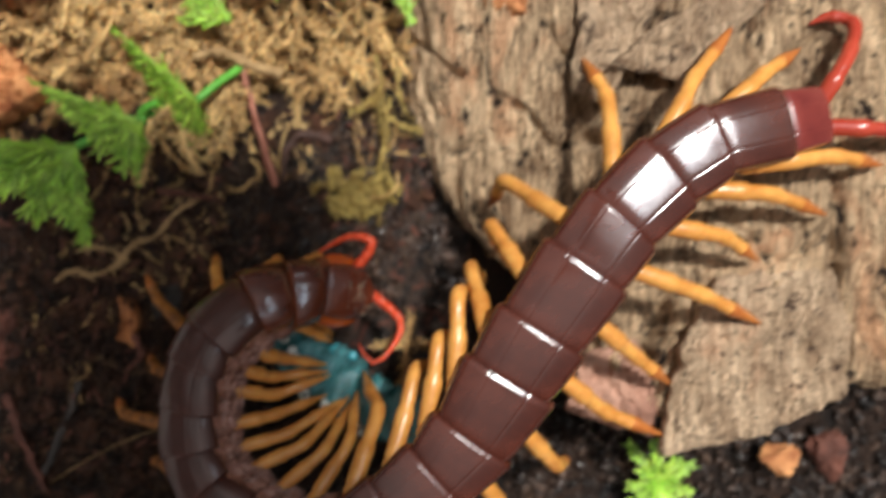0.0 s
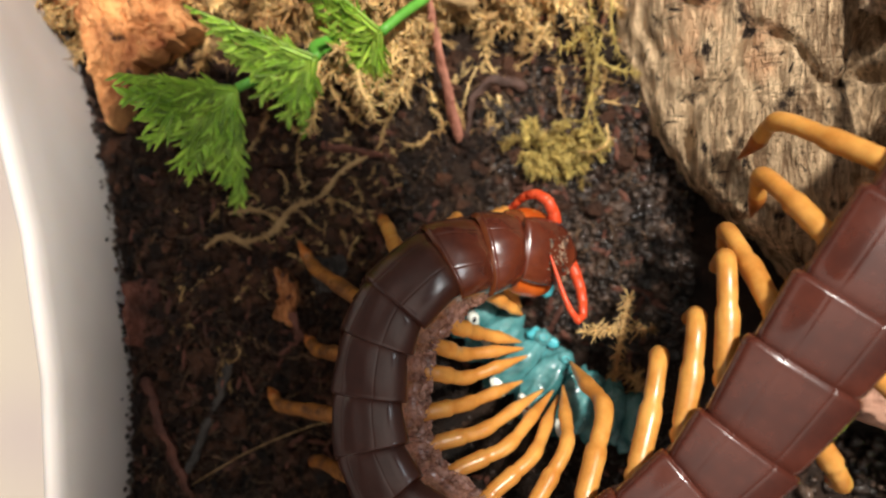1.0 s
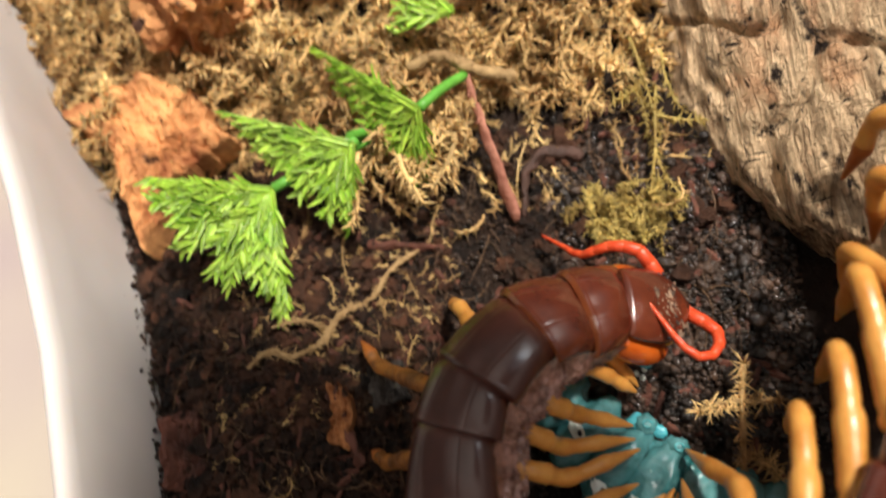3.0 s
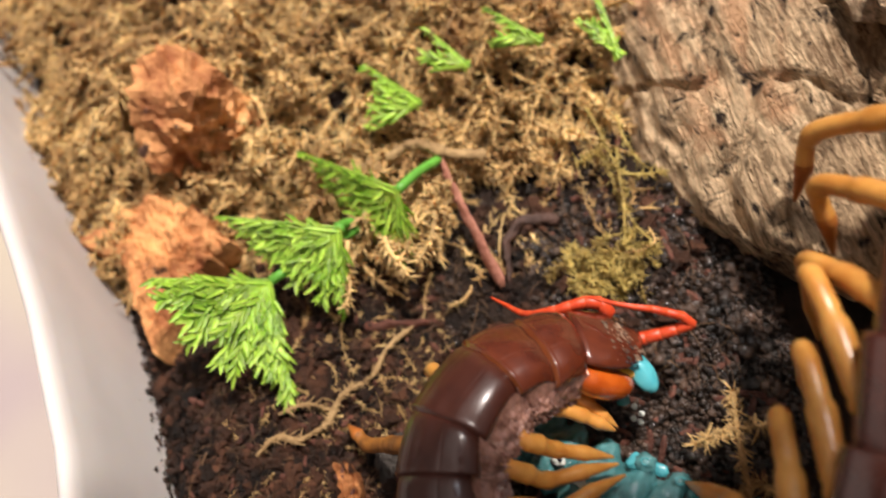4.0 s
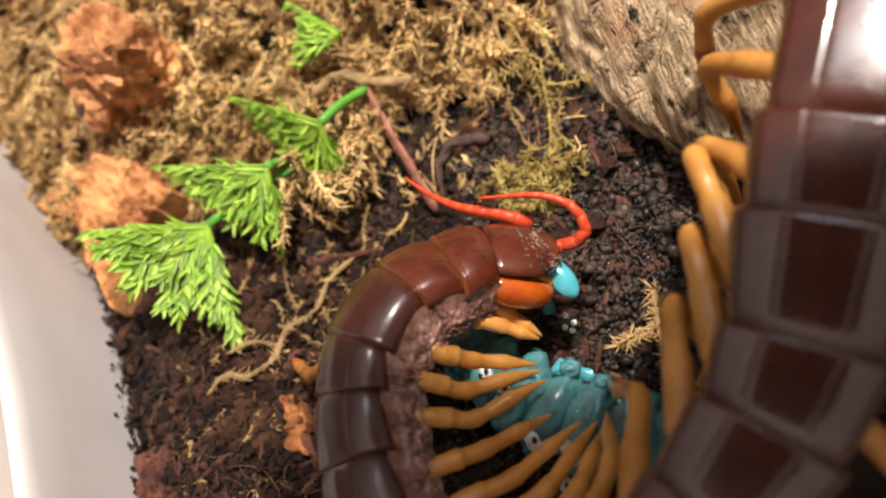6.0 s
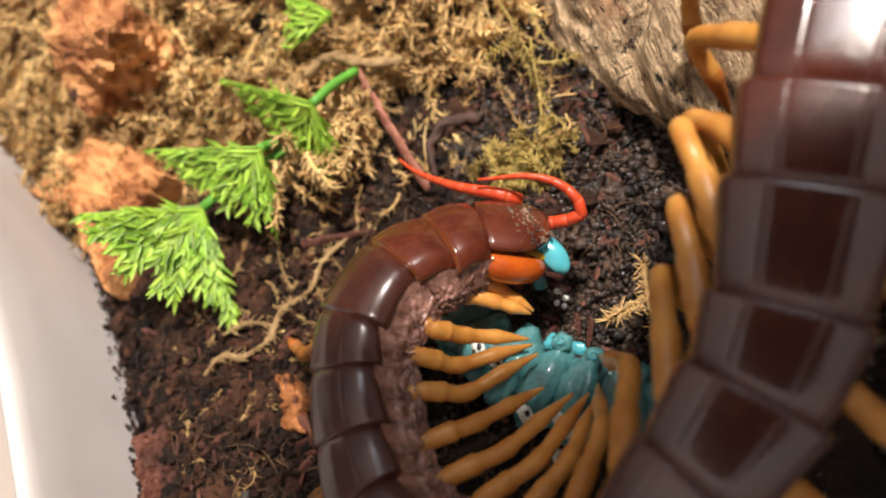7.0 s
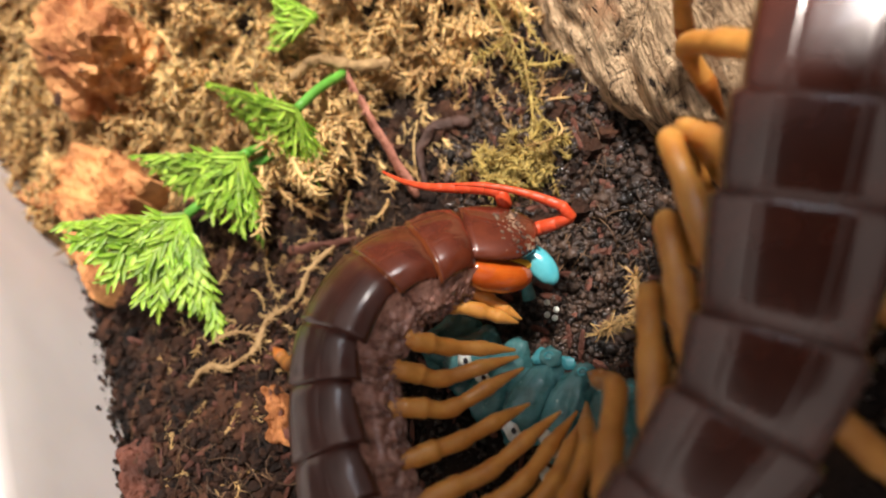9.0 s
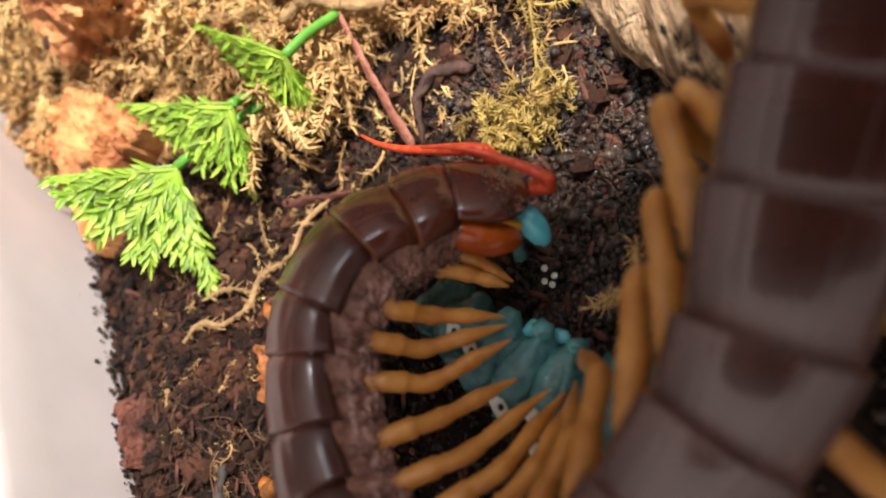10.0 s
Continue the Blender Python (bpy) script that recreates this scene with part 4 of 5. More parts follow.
def scatter(count, boxes, sizes, patchy=False):
    heap = Heap()
    bm = bmesh.new()
    bmesh.ops.create_icosphere(bm, subdivisions=1, radius=1)
    base = [v.co.copy() for v in bm.verts]
    tri = [[v.index for v in f.verts] for f in bm.faces]
    bm.free()
    for _ in range(count):
        x0, x1, y0, y1 = rng.choice(boxes)
        x, y = rng.uniform(x0, x1), rng.uniform(y0, y1)
        if bark_height(x, y) > 0 and y > bark_edge(x) + 3:
            continue
        if patchy and noise.noise((x * 0.28, y * 0.28, 6.0)) + 0.4 * noise.noise((x * 0.8, y * 0.8, 1.0)) < -0.02:
            continue
        r = sizes[0] * (sizes[1] / sizes[0]) ** (rng.random() ** 1.7)
        sx, sy, sz = (r * rng.uniform(0.7, 1.2) for _ in range(3))
        rot = Euler((rng.uniform(0, 3), rng.uniform(0, 3), rng.uniform(0, 3))).to_matrix()
        o = on_soil(x, y, r * rng.uniform(0.1, 0.9))
        heap.add([(o + rot @ V((b.x * sx, b.y * sy, b.z * sz)) * rng.uniform(0.4, 1.45)) * MM for b in base], tri)
    return heap


BANK = [(-97, -2, -56, 30), (-97, -50, -56, 20), (-30, 0, -25, 40), (-110, -2, -60, 60)]
crumbs = scatter(40000, [(-30, 6, -25, 28), (-30, 6, -25, 28), (-30, 6, -25, 28), (-52, 6, -56, 40)], (0.09, 0.75), False)
tagged(mesh_object("soil_crumbs", crumbs.v, crumbs.f, GRAIN), "loose black wet soil crumbs", "soil", kind="stuff")
crumbs = scatter(15000, [(-98, -48, -58, 30), (-112, -50, -30, 55)], (0.12, 1.3))
tagged(mesh_object("peat_crumbs", crumbs.v, crumbs.f, PEAT, smooth=False), "loose brown peat crumbs", "soil", kind="stuff")
clods = scatter(1500, [(-32, 6, -25, 26)], (0.6, 1.5), True)
tagged(mesh_object("soil_crumb_clods", clods.v, clods.f, GRAIN), "uneven black soil clods beside the prey", "soil", kind="stuff")
rough_crumbs = scatter(2600, [(14, 100, -60, -25), (14, 100, -75, -40)], (0.3, 1.7))
lumps = Heap()
for i in range(750):
    x0, x1, y0, y1 = rng.choice([(-96, -52, -56, 22), (-96, -52, -56, 22), (-40, -2, 0, 30), (-110, -60, 10, 40)])
    x, y = rng.uniform(x0, x1), rng.uniform(y0, y1)
    if bark_height(x, y) > 0 and y > bark_edge(x) + 3:
        continue
    r = 0.6 + 1.6 * rng.random() ** 2
    v, f = blob(on_soil(x, y, r * 0.2), (r, r * rng.uniform(0.6, 1.2), r * 0.75), 2, 1.0, 2.6, i)
    lumps.add(v, f)
tagged(mesh_object("soil_lumps", lumps.v, lumps.f, PEAT, smooth=False), "uneven damp soil lumps", "soil", kind="stuff")
tagged(mesh_object("soil_clods", rough_crumbs.v, rough_crumbs.f, GRAIN), "coarse dark soil clods", "soil", kind="stuff")


def tub_side(y):
    for (ax, ay), (bx, by) in zip(TUB, TUB[1:8]):
        if ay <= y <= by:
            return ax + (bx - ax) * (y - ay) / (by - ay)
    return TUB[1][0]


stuck = Heap()
for _ in range(520):
    y = rng.uniform(-60, 24)
    x = tub_side(y)
    z = ground_height(x, y) + (abs(rng.gauss(0, 1.8)) if rng.random() < 0.985 else rng.uniform(2, 20))
    r = 0.12 + 0.55 * rng.random() ** 2
    v, f = blob((x + 0.25 - 0.02 * z, y, z), (r * 0.6, r, r * rng.uniform(0.6, 1.6)), 1, 0.3, 2, y)
    stuck.add(v, f)
tagged(mesh_object("dirt_specks", stuck.v, stuck.f, GRAIN, smooth=False), "dark soil specks stuck to the tub wall", "soil specks", kind="stuff")
chips = Heap()
for _ in range(420):
    x0, x1, y0, y1 = rng.choice(BANK)
    x, y = rng.uniform(x0, x1), rng.uniform(y0, y1)
    if bark_height(x, y) > 0 and y > bark_edge(x):
        continue
    a, ln = rng.uniform(0, 6.28), 0.5 + 2.2 * rng.random() ** 2
    d = V((math.cos(a), math.sin(a), rng.uniform(-0.3, 0.5)))
    o = on_soil(x, y, 0.7)
    chips.add(*tube([(o - d * ln) * MM, (o - d * ln * 0.4) * MM, (o + d * ln * 0.5) * MM, (o + d * ln) * MM], [0.4 * MM, 0.75 * MM, 0.65 * MM, 0.3 * MM], 5, 0.45))
tagged(mesh_object("wood_crumbs", chips.v, chips.f, CHIP, smooth=False), "small rusty wood crumbs in the soil", "wood crumbs", kind="stuff")
fibres = Heap()
for _ in range(700):
    x0, x1, y0, y1 = rng.choice(((-96, -50, -56, 25), (-96, -50, -56, 25), (-60, -2, -10, 30)))
    x, y = rng.uniform(x0, x1), rng.uniform(y0, y1)
    if bark_height(x, y) > 0 and y > bark_edge(x):
        continue
    a, ln = rng.uniform(0, 6.28), rng.uniform(3, 12)
    bend = rng.uniform(-1.2, 1.2)
    pts = []
    for i in range(7):
        s = i / 6 - 0.5
        aa = a + bend * s
        px, py = x + math.cos(aa) * ln * s, y + math.sin(aa) * ln * s
        pts.append(on_soil(px, py, 0.8 + rng.uniform(0, 0.7)) * MM)
    r = 0.035 + 0.08 * rng.random() ** 2
    fibres.add(*tube(pts, [r * MM] * 7, 4))
tagged(mesh_object("root_fibres", fibres.v, fibres.f, FIBRE), "thin tan root fibres over the soil", "root fibres", kind="stuff")
stick("root_fibre", [(-58.5, -38.2, 2.6), (-66, -40.5, 3.0), (-75, -44.5, 2.6), (-84, -50, 1.5)], 0.15, TWIG, "long thin pale root fibre on soil", "root fibre", 1.0, 5, 0.3, seed=14)

# ---------------------------------------------------------------- moss


def moss_strand(heap, start, heading, length, radius, rng, droop=0.0, shaggy=1.0):
    n = 10
    p = V(start)
    d = V(heading).normalized()
    pts = [p.copy()]
    turn = V((rng.uniform(-1, 1), rng.uniform(-1, 1), rng.uniform(-0.6, 0.6)))
    for i in range(n - 1):
        d = (d + turn * 0.20 + V((rng.uniform(-1, 1), rng.uniform(-1, 1), rng.uniform(-1, 1))) * 0.16 + V((0, 0, -droop))).normalized()
        p = p + d * (length / n)
        low = ground_height(p.x, p.y) + 0.5
        if p.z < low:
            p.z = low
            d.z = abs(d.z) * 0.3
        pts.append(p.copy())
    heap.add(*tube([q * MM for q in pts], [radius * 0.62 * MM * (1 - 0.5 * i / n) for i in range(n)], 4))
    for i in range(n - 1):
        a, b = pts[i], pts[i + 1]
        axis = (b - a).normalized()
        for _ in range(int(7.0 * shaggy) + (rng.random() < 7.0 * shaggy % 1)):
            e = V((rng.uniform(-1, 1), rng.uniform(-1, 1), rng.uniform(-1, 1)))
            e = (e - axis * e.dot(axis)).normalized() * 0.8 + axis * rng.uniform(0.0, 0.9)
            o = a.lerp(b, rng.random())
            ln = rng.uniform(0.6, 2.5) * (0.45 + 0.8 * radius)
            heap.add(*tube([o * MM, (o + e * ln * 0.55) * MM, (o + e * ln + V((0, 0, -0.2))) * MM], [radius * 0.26 * MM, radius * 0.24 * MM, radius * 0.06 * MM], 3, cap=False))


def moss_pile(x, y):
    """How thick the moss lies at a place, in millimetres."""
    h = 11 / (1 + math.exp(-(y - 44 - 0.12 * (x + 60)) / 5.0)) + 5 / (1 + math.exp(-(y - 80) / 9))
    h *= 1 + 0.5 * noise.noise((x * 0.05, y * 0.05, 9.0))
    return h


rng = random.Random(21)
moss = Heap()
count = 0
while count < 2000:
    x, y = rng.uniform(-140, 6), 36 + 110 * rng.random() ** 1.5
    if x > -7 - 0.10 * (y - 25):
        continue
    if x < -118 - (y - 40) * 0.55:
        continue
    pile = moss_pile(x, y)
    if pile < 1.5:
        continue
    z = ground_height(x, y) + pile * rng.uniform(0.25, 1.05)
    a = rng.uniform(0, 6.28)
    moss_strand(moss, (x, y, z), (math.cos(a), math.sin(a) - 0.35, rng.uniform(-0.3, 0.35)), rng.uniform(5, 17), rng.uniform(0.4, 1.1), rng, 0.03)
    count += 1
tagged(mesh_object("moss_carpet", moss.v, moss.f, MOSS), "tangled golden dried sphagnum moss carpet", "moss", kind="stuff")

tufts = Heap()
for _ in range(50):  # clump that hangs beside the ferns
    x, y = rng.uniform(-63, -45), rng.uniform(24, 44)
    moss_strand(tufts, (x, y, ground_height(x, y) + rng.uniform(4, 10)), (rng.uniform(-0.3, 0.5), -1, rng.uniform(-0.4, 0.1)), rng.uniform(8, 16), rng.uniform(0.7, 1.15), rng, 0.10)
for _ in range(75):  # thin strands on open soil
    x, y = rng.uniform(-75, -8), rng.uniform(14, 42)
    a = rng.uniform(0, 6.28)
    moss_strand(tufts, (x, y, ground_height(x, y) + rng.uniform(0.5, 2.5)), (math.cos(a), math.sin(a), 0.0), rng.uniform(5, 14), rng.uniform(0.25, 0.5), rng, 0.05, 0.7)
for _ in range(85):  # dry scraps about the twig
    x, y = (rng.gauss(-66, 9), rng.gauss(3, 7)) if rng.random() < 0.6 else (rng.uniform(-88, -50), rng.uniform(-30, 16))
    a = rng.uniform(0, 6.28)
    moss_strand(tufts, (x, y, ground_height(x, y) + rng.uniform(0.4, 1.4)), (math.cos(a), math.sin(a), 0.0), rng.uniform(2.5, 8), rng.uniform(0.2, 0.42), rng, 0.05, 0.5)
tagged(mesh_object("moss_tufts", tufts.v, tufts.f, MOSS), "loose golden moss tufts over dark soil", "moss", kind="stuff")

olive = Heap()
rng = random.Random(34)
for _ in range(46):  # olive patch at the foot of the bark
    x, y = rng.gauss(-18.5, 3.4), rng.gauss(11.8, 1.7)
    a = rng.uniform(0, 6.28)
    moss_strand(olive, (x, y, ground_height(x, y) + rng.uniform(0.8, 4.0)), (math.cos(a), math.sin(a), 0.25), rng.uniform(3, 6), rng.uniform(0.4, 0.65), rng, 0.06, 1.7)
for _ in range(7):
    x, y = rng.uniform(-15, -9), rng.uniform(20, 46)
    moss_strand(olive, (x, y, ground_height(x, y) + 4 + 0.12 * (y - 20)), (rng.uniform(-0.3, 0.1), -1, -0.1), rng.uniform(12, 24), rng.uniform(0.4, 0.6), rng, 0.02, 1.4)
tagged(mesh_object("olive_moss", olive.v, olive.f, MOSS_GREEN), "olive-yellow feathery moss beside the bark", "moss", kind="stuff")

# ---------------------------------------------------------------- ferns


def leaflet(length, width, thick=0.18):
    """A pointed leaflet with a keel, along +x."""
    rows = [(0.0, 0.3), (0.4, 0.95), (0.7, 0.75), (0.9, 0.4), (1.0, 0.06)]
    v, f = [], []
    for s, w in rows:
        x, hw = s * length, w * width / 2
        bend = -0.12 * length * s * s
        v += [(x, -hw, bend + 0.10 * width), (x, 0, bend), (x, hw, bend + 0.10 * width), (x, 0, bend - thick)]
    for i in range(len(rows) - 1):
        a = i * 4
        for k in range(4):
            b = (k + 1) % 4
            f.append((a + k, a + b, a + 4 + b, a + 4 + k))
    return v, f


def fern(name, apex, left, down, label, pinnae=8, seed=1, stem=None, size=1.0, middle=1.0):
    """A fan-shaped frond hanging from its apex between two outer ribs."""
    rng = random.Random(seed)
    apex, left, down = V(apex), V(left), V(down)
    root = new(name)
    root.matrix_basis = Matrix.Translation(apex * MM)
    tagged(root, label, "fern", group="green fern fronds")
    A, B = left - apex, down - apex
    nrm = A.cross(B).normalized()
    if nrm.z < 0:
        nrm = -nrm
    for i in range(pinnae):
        s = i / (pinnae - 1)
        d = (A.normalized().lerp(B.normalized(), s)).normalized()
        ln = (A.length * (1 - s) + B.length * s) * (1 - 0.16 * math.sin(math.pi * s)) * (rng.uniform(0.78, 1.06) if 0 < i < pinnae - 1 else 1.0)
        rim = i in (0, pinnae - 1)
        if not rim:
            ln *= 1 - (1 - middle) * math.sin(math.pi * s)
        bow = nrm * 2.2 * math.sin(math.pi * s) - V((0, 0, 0.20 * ln)) * math.sin(math.pi * s)
        pts = [d * ln * k / 7 + bow * (k / 7) ** 2 for k in range(8)]
        heap = Heap()
        if rim:  # the outer ribs carry a folded strip of blade
            edge = nrm.cross(d).normalized()
            edge = edge if edge.dot(A + B) > 0 else -edge
            rib, faces = [], []
            for n, q in enumerate(pts):
                w = size * 1.7 * (1 - 0.75 * (n / 7) ** 1.5)
                rib += [q - edge * 0.15 * w, q + nrm * 0.3 * w + edge * 0.35 * w, q + edge * w - nrm * 0.25 * w, q + edge * 0.35 * w + nrm * 0.05 * w]
            for n in range(7):
                for c in range(4):
                    faces.append((n * 4 + c, n * 4 + (c + 1) % 4, n * 4 + 4 + (c + 1) % 4, n * 4 + 4 + c))
            heap.add([q * MM for q in rib], faces)
        heap.add(*tube([q * MM for q in pts], [MM * (0.5 if rim else 0.36) * size * (1 - 0.8 * k / 7) for k in range(8)], 6, 0.6))
        m = max(9, int(ln / 0.75))
        for k in range(m):
            u = 0.14 + 0.86 * (k + 0.5) / m
            j = min(int(u * 7), 6)
            o = pts[j].lerp(pts[j + 1], u * 7 - j)
            t = (pts[j + 1] - pts[j]).normalized()
            across = nrm.cross(t).normalized()
            up = t.cross(across)
            for sd in (1, -1):
                if (i == 0 and (across * sd).dot(B) < 0) or (i == pinnae - 1 and (across * sd).dot(A) < 0):
                    continue
                ll = size * rng.uniform(2.2, 4.4) * (0.55 + 0.6 * math.sin(math.pi * min(1, 0.25 + 0.62 * u)))
                ang = radians(rng.uniform(12, 42)) * sd
                x = (t * math.cos(ang) + across * math.sin(ang) + up * rng.uniform(-0.5, 0.5)).normalized()
                y = up.cross(x).normalized()
                z = x.cross(y)
                lv, lf = leaflet(ll, rng.uniform(0.6, 1.0) * size)
                heap.add([(o + x * q[0] + y * q[1] + z * q[2]) * MM for q in lv], lf)
        mesh_object("pinna", heap.v, heap.f, FERN, root, smooth=False)
    if stem:
        st = [(V(q) - apex) * MM for q in spline(stem, 10)]
        v, f = tube(st, [0.9 * MM * size] * 10, 7)
        mesh_object("stem", v, f, STEM, root, "green stem")
    return root


fern("fern_frond", (-75.5, 21.2, 12), (-90.5, 20.6, 25.0), (-76.3, 1.5, 4.0), "bright green feathery fern frond over dark soil", 15, 1, [(-75.5, 21.2, 12), (-69, 25, 10), (-62, 29, 7), (-57, 34, 3)])
fern("fern_frond", (-60.5, 25.6, 15.5), (-81.5, 33.4, 17.6), (-64.0, 14.0, 7.0), "bright green feathery fern frond beside moss", 13, 2, [(-60.5, 25.6, 15.5), (-62, 29, 11), (-58, 33, 4)], middle=0.75)
fern("fern_frond", (-49.5, 30, 15.5), (-67, 45, 13.5), (-50.5, 21.5, 6.5), "green fern frond half sunk in moss", 12, 3, [(-49.5, 30, 15.5), (-46, 34, 13), (-42.5, 38, 9)], middle=0.7)
fern("fern_frond", (-42.5, 46, 16), (-52, 60, 14), (-53, 46, 12), "small green fern frond sunk in moss", 5, 4, None, 0.9)
fern("fern_frond", (-32.5, 50, 17), (-39, 62, 17), (-40, 53, 15), "thin green fern tip sticking out of moss", 3, 5, None, 0.8)
fern("fern_frond", (-19, 50, 18), (-27, 61, 18), (-28, 54, 15), "thin green fern tip sticking out of moss", 3, 6, None, 0.8)
fern("fern_frond", (-6.5, 46, 12), (-7, 62, 14), (-12, 56, 12), "green fern tip beside the bark", 3, 7, None, 0.8)


def fern_bush(centre, reach, label, pinnae, seed):
    """A bushy tuft: short pinnae spread all round."""
    rng = random.Random(seed)
    root = new("fern_frond")
    root.matrix_basis = Matrix.Translation(V(centre) * MM)
    tagged(root, label, "fern", group="green fern fronds")
    for i in range(pinnae):
        a = 2 * math.pi * i / pinnae + rng.uniform(-0.2, 0.2)
        rise = rng.uniform(0.0, 0.7)
        d = V((math.cos(a), math.sin(a), rise)).normalized()
        ln = reach * rng.uniform(0.7, 1.1) * (1 - 0.35 * rise)
        pts = [d * ln * k / 6 - V((0, 0, 0.22 * ln)) * (k / 6) ** 2 for k in range(7)]
        heap = Heap()
        heap.add(*tube([q * MM for q in pts], [MM * 0.4 * (1 - 0.75 * k / 6) for k in range(7)], 5))
        m = int(ln / 0.8)
        for k in range(m):
            u = 0.1 + 0.9 * (k + 0.5) / m
            j = min(int(u * 6), 5)
            o = pts[j].lerp(pts[j + 1], u * 6 - j)
            t = (pts[j + 1] - pts[j]).normalized()
            across = V((0, 0, 1)).cross(t).normalized()
            up = t.cross(across)
            for sd in (1, -1):
                ang = radians(rng.uniform(25, 55)) * sd
                x = (t * math.cos(ang) + across * math.sin(ang) + up * rng.uniform(-0.2, 0.5)).normalized()
                y = up.cross(x).normalized()
                z = x.cross(y)
                lv, lf = leaflet(rng.uniform(1.6, 3.0) * (1.15 - 0.5 * u), rng.uniform(0.6, 1.0))
                heap.add([(o + x * q[0] + y * q[1] + z * q[2]) * MM for q in lv], lf)
        mesh_object("pinna", heap.v, heap.f, FERN, root, smooth=False)
    return root


fern_bush((46, -50, 7), 10, "bushy bright green fern tuft under the bark edge", 15, 8)

# ---------------------------------------------------------------- antennae

# plan points (x, y) of four places along each feeler, time by time, in millimetres
FAR_FEELER = [
    (0, -14.1, 1.2, -18.8, 2.6, -24.5, 0.1, -29.1, -2.9), (1, -20.6, 1.2, -22.9, 2.9, -25.1, 2.5, -27.2, 0.6), (2, -23.0, 3.0, -26.8, 2.8, -30.2, 4.1, -31.3, 7.1),
    (2.5, -18.0, 2.8, -21.3, 4.6, -25.3, 3.9, -27.2, 5.8), (4, -22.3, 2.1, -28.6, 2.4, -33.2, 4.1, -36.2, 7.6), (4.5, -22.7, 1.2, -28.6, 4.2, -35.2, 9.3, -39.0, 16.3),
    (5, -23.1, 0.9, -31.1, 4.4, -37.7, 11.2, -42.7, 23.9), (5.5, -23.0, 1.7, -31.4, 7.4, -38.4, 16.8, -41.7, 25.9), (7.5, -22.9, 1.4, -29.8, 6.2, -36.7, 13.8, -41.1, 24.1),
    (9, -21.3, 3.1, -31.7, 8.2, -38.5, 14.9, -43.7, 23.4), (10, -22.6, 3.5, -33.6, 8.0, -41.0, 14.2, -47.9, 23.7)]
NEAR_FEELER = [
    (0, -8.6, -14.6, -10.6, -20.2, -14.4, -22.3, -19.4, -14.0), (1, -15.3, -13.2, -15.4, -18.2, -17.8, -15.5, -20.6, -7.7), (2, -12.4, -10.2, -13.8, -15.1, -17.5, -14.8, -22.4, -4.9),
    (2.5, -10.5, -12.0, -11.1, -17.4, -14.2, -16.9, -18.8, -7.0), (4, -9.6, -4.7, -13.5, -2.5, -18.0, -1.1, -22.4, 1.5), (4.5, -11.9, -4.8, -13.5, -1.8, -17.4, 1.1, -22.7, 4.2),
    (5, -12.9, -4.4, -13.6, 0.0, -18.1, 4.7, -26.1, 7.6), (5.5, -13.2, -5.0, -13.2, -1.3, -17.2, 1.7, -24.7, 4.5), (7.5, -12.0, -6.2, -13.2, -2.2, -17.3, 0.6, -22.8, 2.7),
    (9, -11.7, -4.6, -16.0, -0.7, -22.4, 2.9, -31.7, 6.9), (10, -13.5, -4.6, -18.1, -0.6, -23.4, 2.8, -30.9, 6.1)]
FEELER_PIECE, FEELER_COUNT = 2.3, 11


def feeler_pieces():
    out = []
    for i in range(FEELER_COUNT):
        r0, r1 = 1.15 * (1 - 0.075 * i), 1.15 * (1 - 0.075 * (i + 0.9))
        h = FEELER_PIECE * 0.62
        v, f = tube([V((0, -h, 0)) * MM, V((0, -h * 0.8, 0)) * MM, V((0, 0, 0)), V((0, h * 0.8, 0)) * MM, V((0, h, 0)) * MM], [r0 * 0.75 * MM, r0 * MM, (r0 + r1) / 2 * MM, r1 * MM, r1 * 0.75 * MM], 9)
        out.append(mesh_object("antenna_joint", v, f, ANTENNA, centipede, "red beaded antenna joint"))
    return out


far_feeler, near_feeler = feeler_pieces(), feeler_pieces()


def at_time(table, t):
    for a, b in zip(table, table[1:]):
        if a[0] <= t <= b[0]:
            k = (t - a[0]) / (b[0] - a[0])
            k = k * k * (3 - 2 * k)
            return [u + (w - u) * k for u, w in zip(a[1:], b[1:])]
    return table[-1][1:]


def feeler_poses(table, heights, base, t):
    q = at_time(table, t)
    pts = spline([base] + [(q[2 * i], q[2 * i + 1], heights[i]) for i in range(4)], 60)
    pts.append(pts[-1] + (pts[-1] - pts[-2]).normalized() * 30)
    out, k = [], 0
    ends = [pts[0].copy()]
    here = pts[0].copy()
    for i in range(FEELER_COUNT):
        left = FEELER_PIECE
        while left > 1e-6 and k < len(pts) - 1:
            gap = (pts[k + 1] - here).length
            if gap > left:
                here = here + (pts[k + 1] - here).normalized() * left
                left = 0
            else:
                left -= gap
                k += 1
                here = pts[k].copy()
        ends.append(here.copy())
    for a, b in zip(ends, ends[1:]):
        y = (b - a).normalized()
        x = y.cross(V((0, 0, 1)))
        x = x.normalized() if x.length > 1e-4 else V((1, 0, 0))
        z = x.cross(y)
        o = (a + b) / 2 * MM
        out.append(Matrix(((x.x, y.x, z.x, o.x), (x.y, y.y, z.y, o.y), (x.z, y.z, z.z, o.z), (0, 0, 0, 1))))
    return out


# ---------------------------------------------------------------- unseen slab added for the phone, casting shade and mirrored in the glossy plates

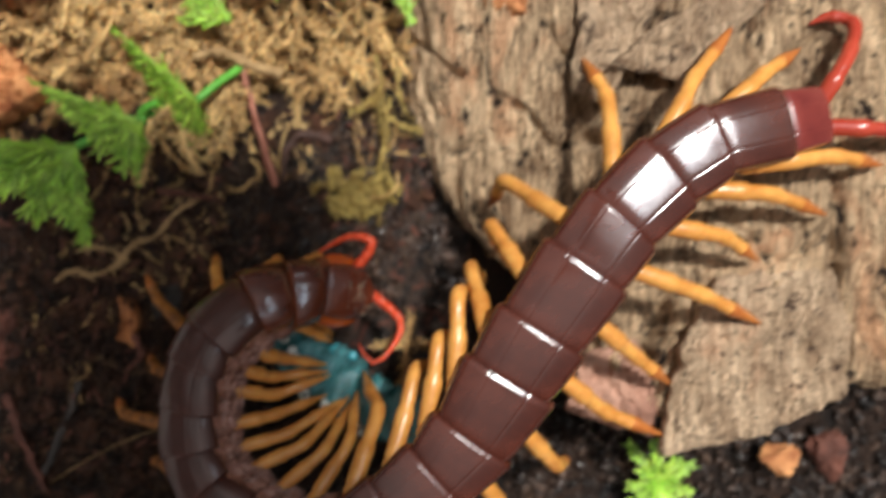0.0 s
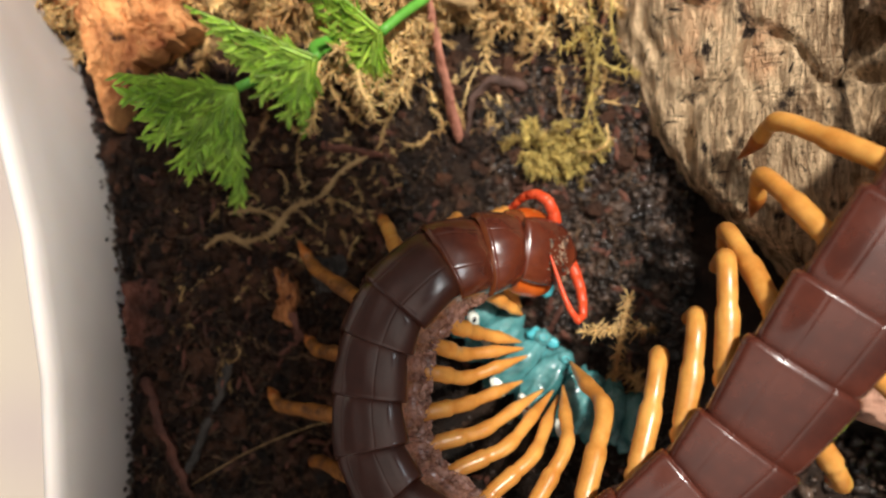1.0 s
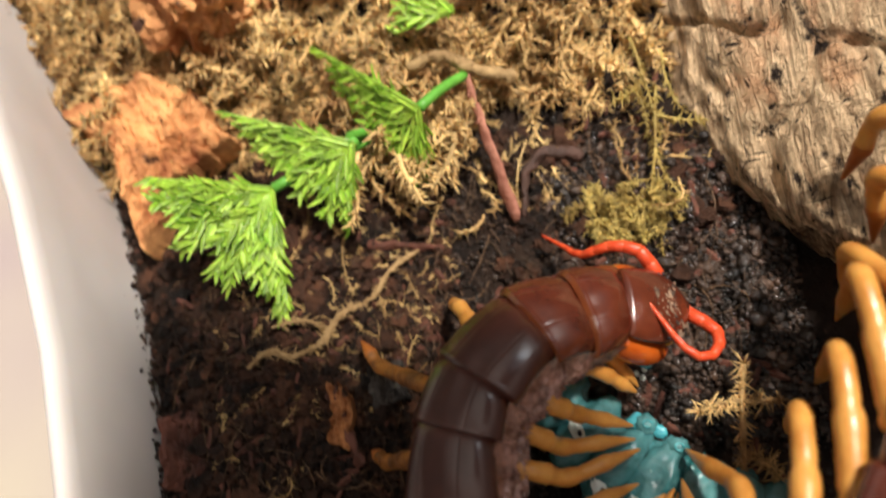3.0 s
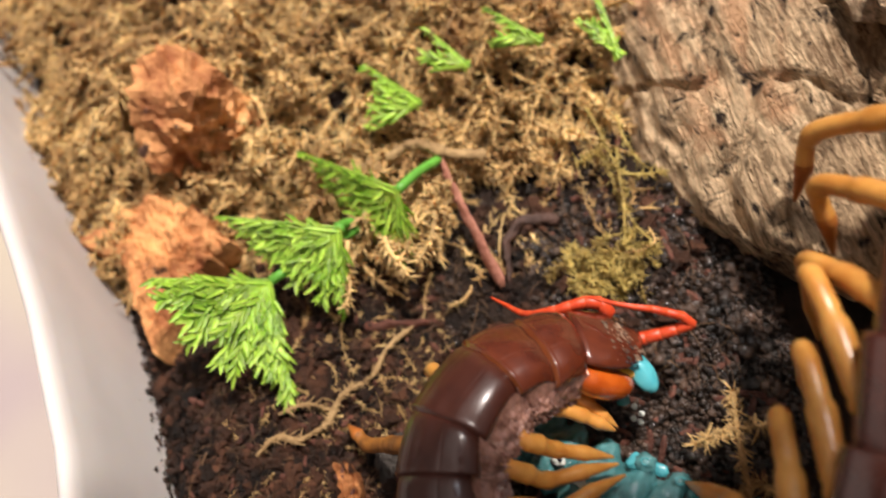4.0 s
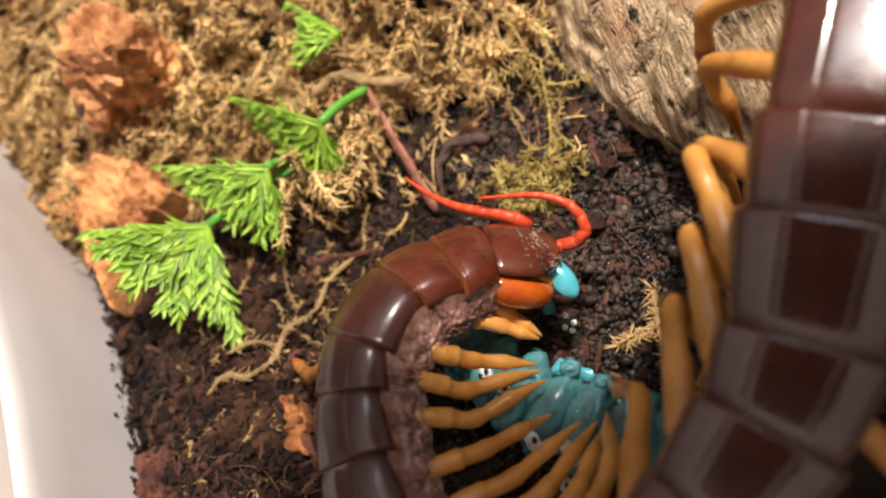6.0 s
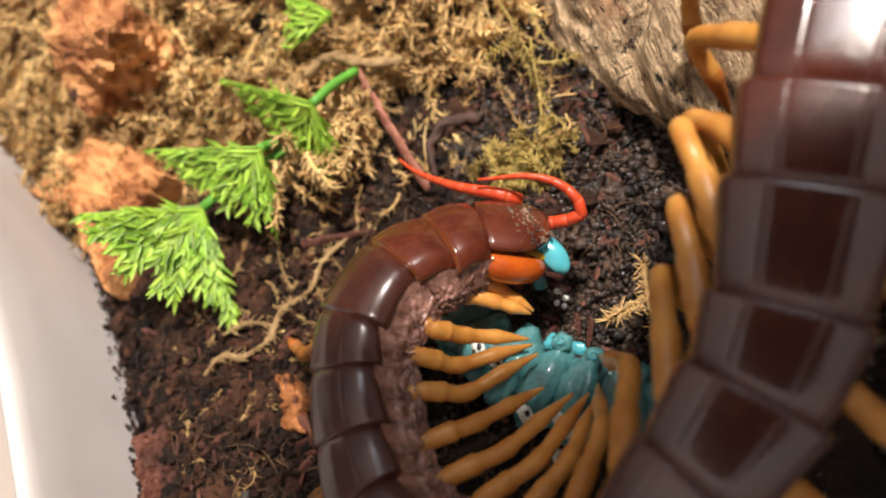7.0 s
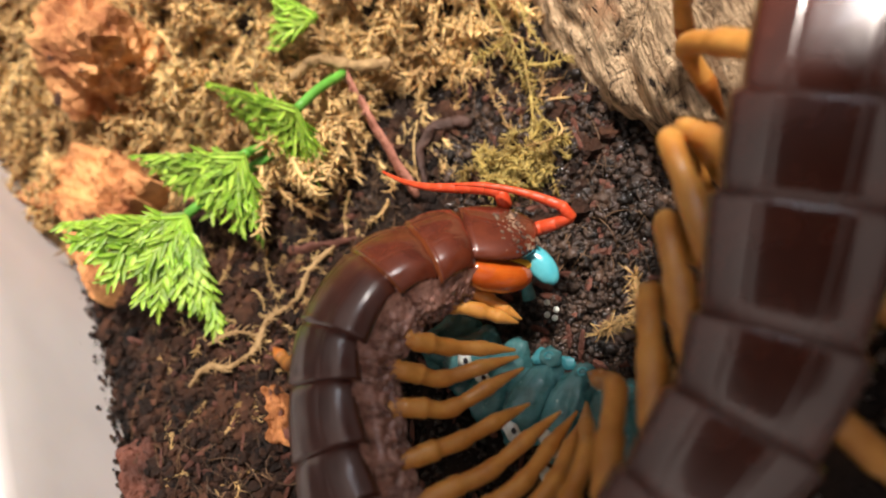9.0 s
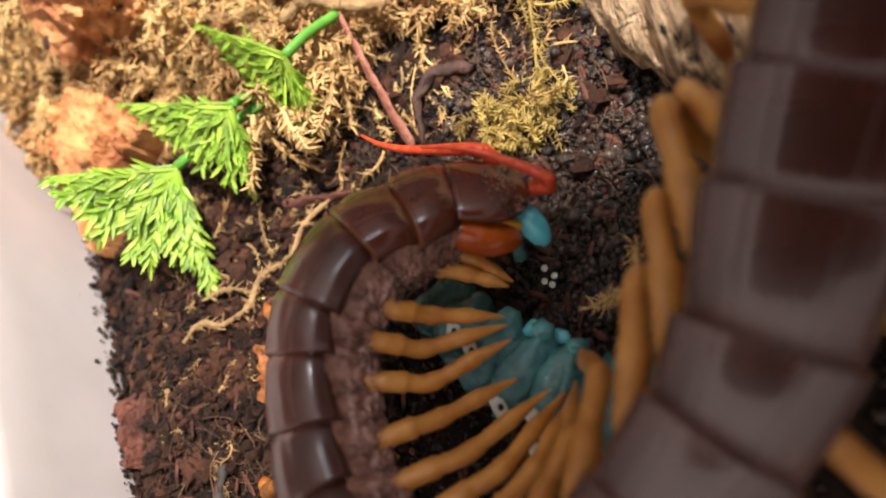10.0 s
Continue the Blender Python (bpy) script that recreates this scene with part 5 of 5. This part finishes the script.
def build_blocker():
    root = new("light_blocker")
    tagged(root, "unseen black slab that shades the tub, in place of a phone", "camera")
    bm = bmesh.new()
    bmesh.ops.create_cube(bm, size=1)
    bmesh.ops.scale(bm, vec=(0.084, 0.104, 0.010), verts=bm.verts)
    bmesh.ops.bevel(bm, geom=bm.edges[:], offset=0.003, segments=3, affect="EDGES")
    part("blocker_slab", bm, BLOCKER, root, "matt black slab")
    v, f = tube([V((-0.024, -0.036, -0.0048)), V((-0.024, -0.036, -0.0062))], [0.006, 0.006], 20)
    mesh_object("blocker_ring", v, f, BLOCKER, root, "black ring on the blocker")
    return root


blocker = build_blocker()

# how far the fore body is shifted from its usual place: time, x, y, z at the head
SWAY = [(0, 3.0, -3.9, 0.0), (0.5, 3.0, -3.9, 0.0), (1, 1.0, -2.2, 0.0), (1.5, 0.2, -1.0, 0.0), (2, 1.6, -0.8, 0.0), (2.5, 4.4, -1.4, 0.0), (2.75, 4.2, -1.3, 0.0), (3.9, 0.0, 0.0, 0.0), (8.5, 0.0, 0.0, 0.0), (9.5, 0.0, 1.2, 0.3), (10, 0.0, 1.4, 0.4)]


def head_shift(t):
    return V(at_time(SWAY, t))


# roll of the head towards the prey: time, degrees
ROLL = [(0, 20.0), (2.7, 16.0), (3.9, 0.0), (10, 0.0)]


def fore_frames(t):
    d = head_shift(t)
    return joint_frames(lambda i: d * max(0.0, 1 - max(0, i - 1) / 7.5))


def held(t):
    """Blocker's pose by the lens: slanting, then flat over the tub, placed for shade."""
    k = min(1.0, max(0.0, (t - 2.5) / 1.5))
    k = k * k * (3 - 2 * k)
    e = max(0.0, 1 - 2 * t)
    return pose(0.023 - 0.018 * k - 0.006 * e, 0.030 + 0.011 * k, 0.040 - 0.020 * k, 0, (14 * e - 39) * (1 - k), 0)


def motions():
    times = [0.25 * i for i in range(41)]
    rows = {k: [] for k in range(0, 9)}
    for t in times:
        fr = fore_frames(t)
        for k in rows:
            roll = at_time(ROLL, t)[0] * (1.0, 0.7, 0.4)[k] if k < 3 else 0.0
            rows[k].append((t, segment_matrix(fr, k) @ pose(0, 0, 0, 0, roll, 0)))
    for k, r in rows.items():
        walk(head if k == 0 else SEGMENTS[k], r)
    for pieces, table, heights, base in ((far_feeler, FAR_FEELER, (14.8, 14, 11, 8), (-20.6, 0.2, 12.9)), (near_feeler, NEAR_FEELER, (14.2, 16.5, 18, 17.5), (-18.6, -4.6, 12.0))):
        data = []
        for t in times:
            data.append(feeler_poses(table, heights, V(base) + head_shift(t), t))
        for i, ob in enumerate(pieces):
            walk(ob, [(t, data[n][i]) for n, t in enumerate(times)])
    walk(blocker, [(t, m @ held(t)) for t, m in VIEW])
    walk(piece, [(0, pose(-0.0215, -0.0115, 0.0075)), (2.5, pose(-0.0215, -0.0110, 0.0075)), (4.0, pose(-0.0184, -0.0091, 0.0112)), (8.5, pose(-0.0184, -0.0091, 0.0112)), (10.0, pose(-0.0184, -0.0080, 0.0115))])


motions()
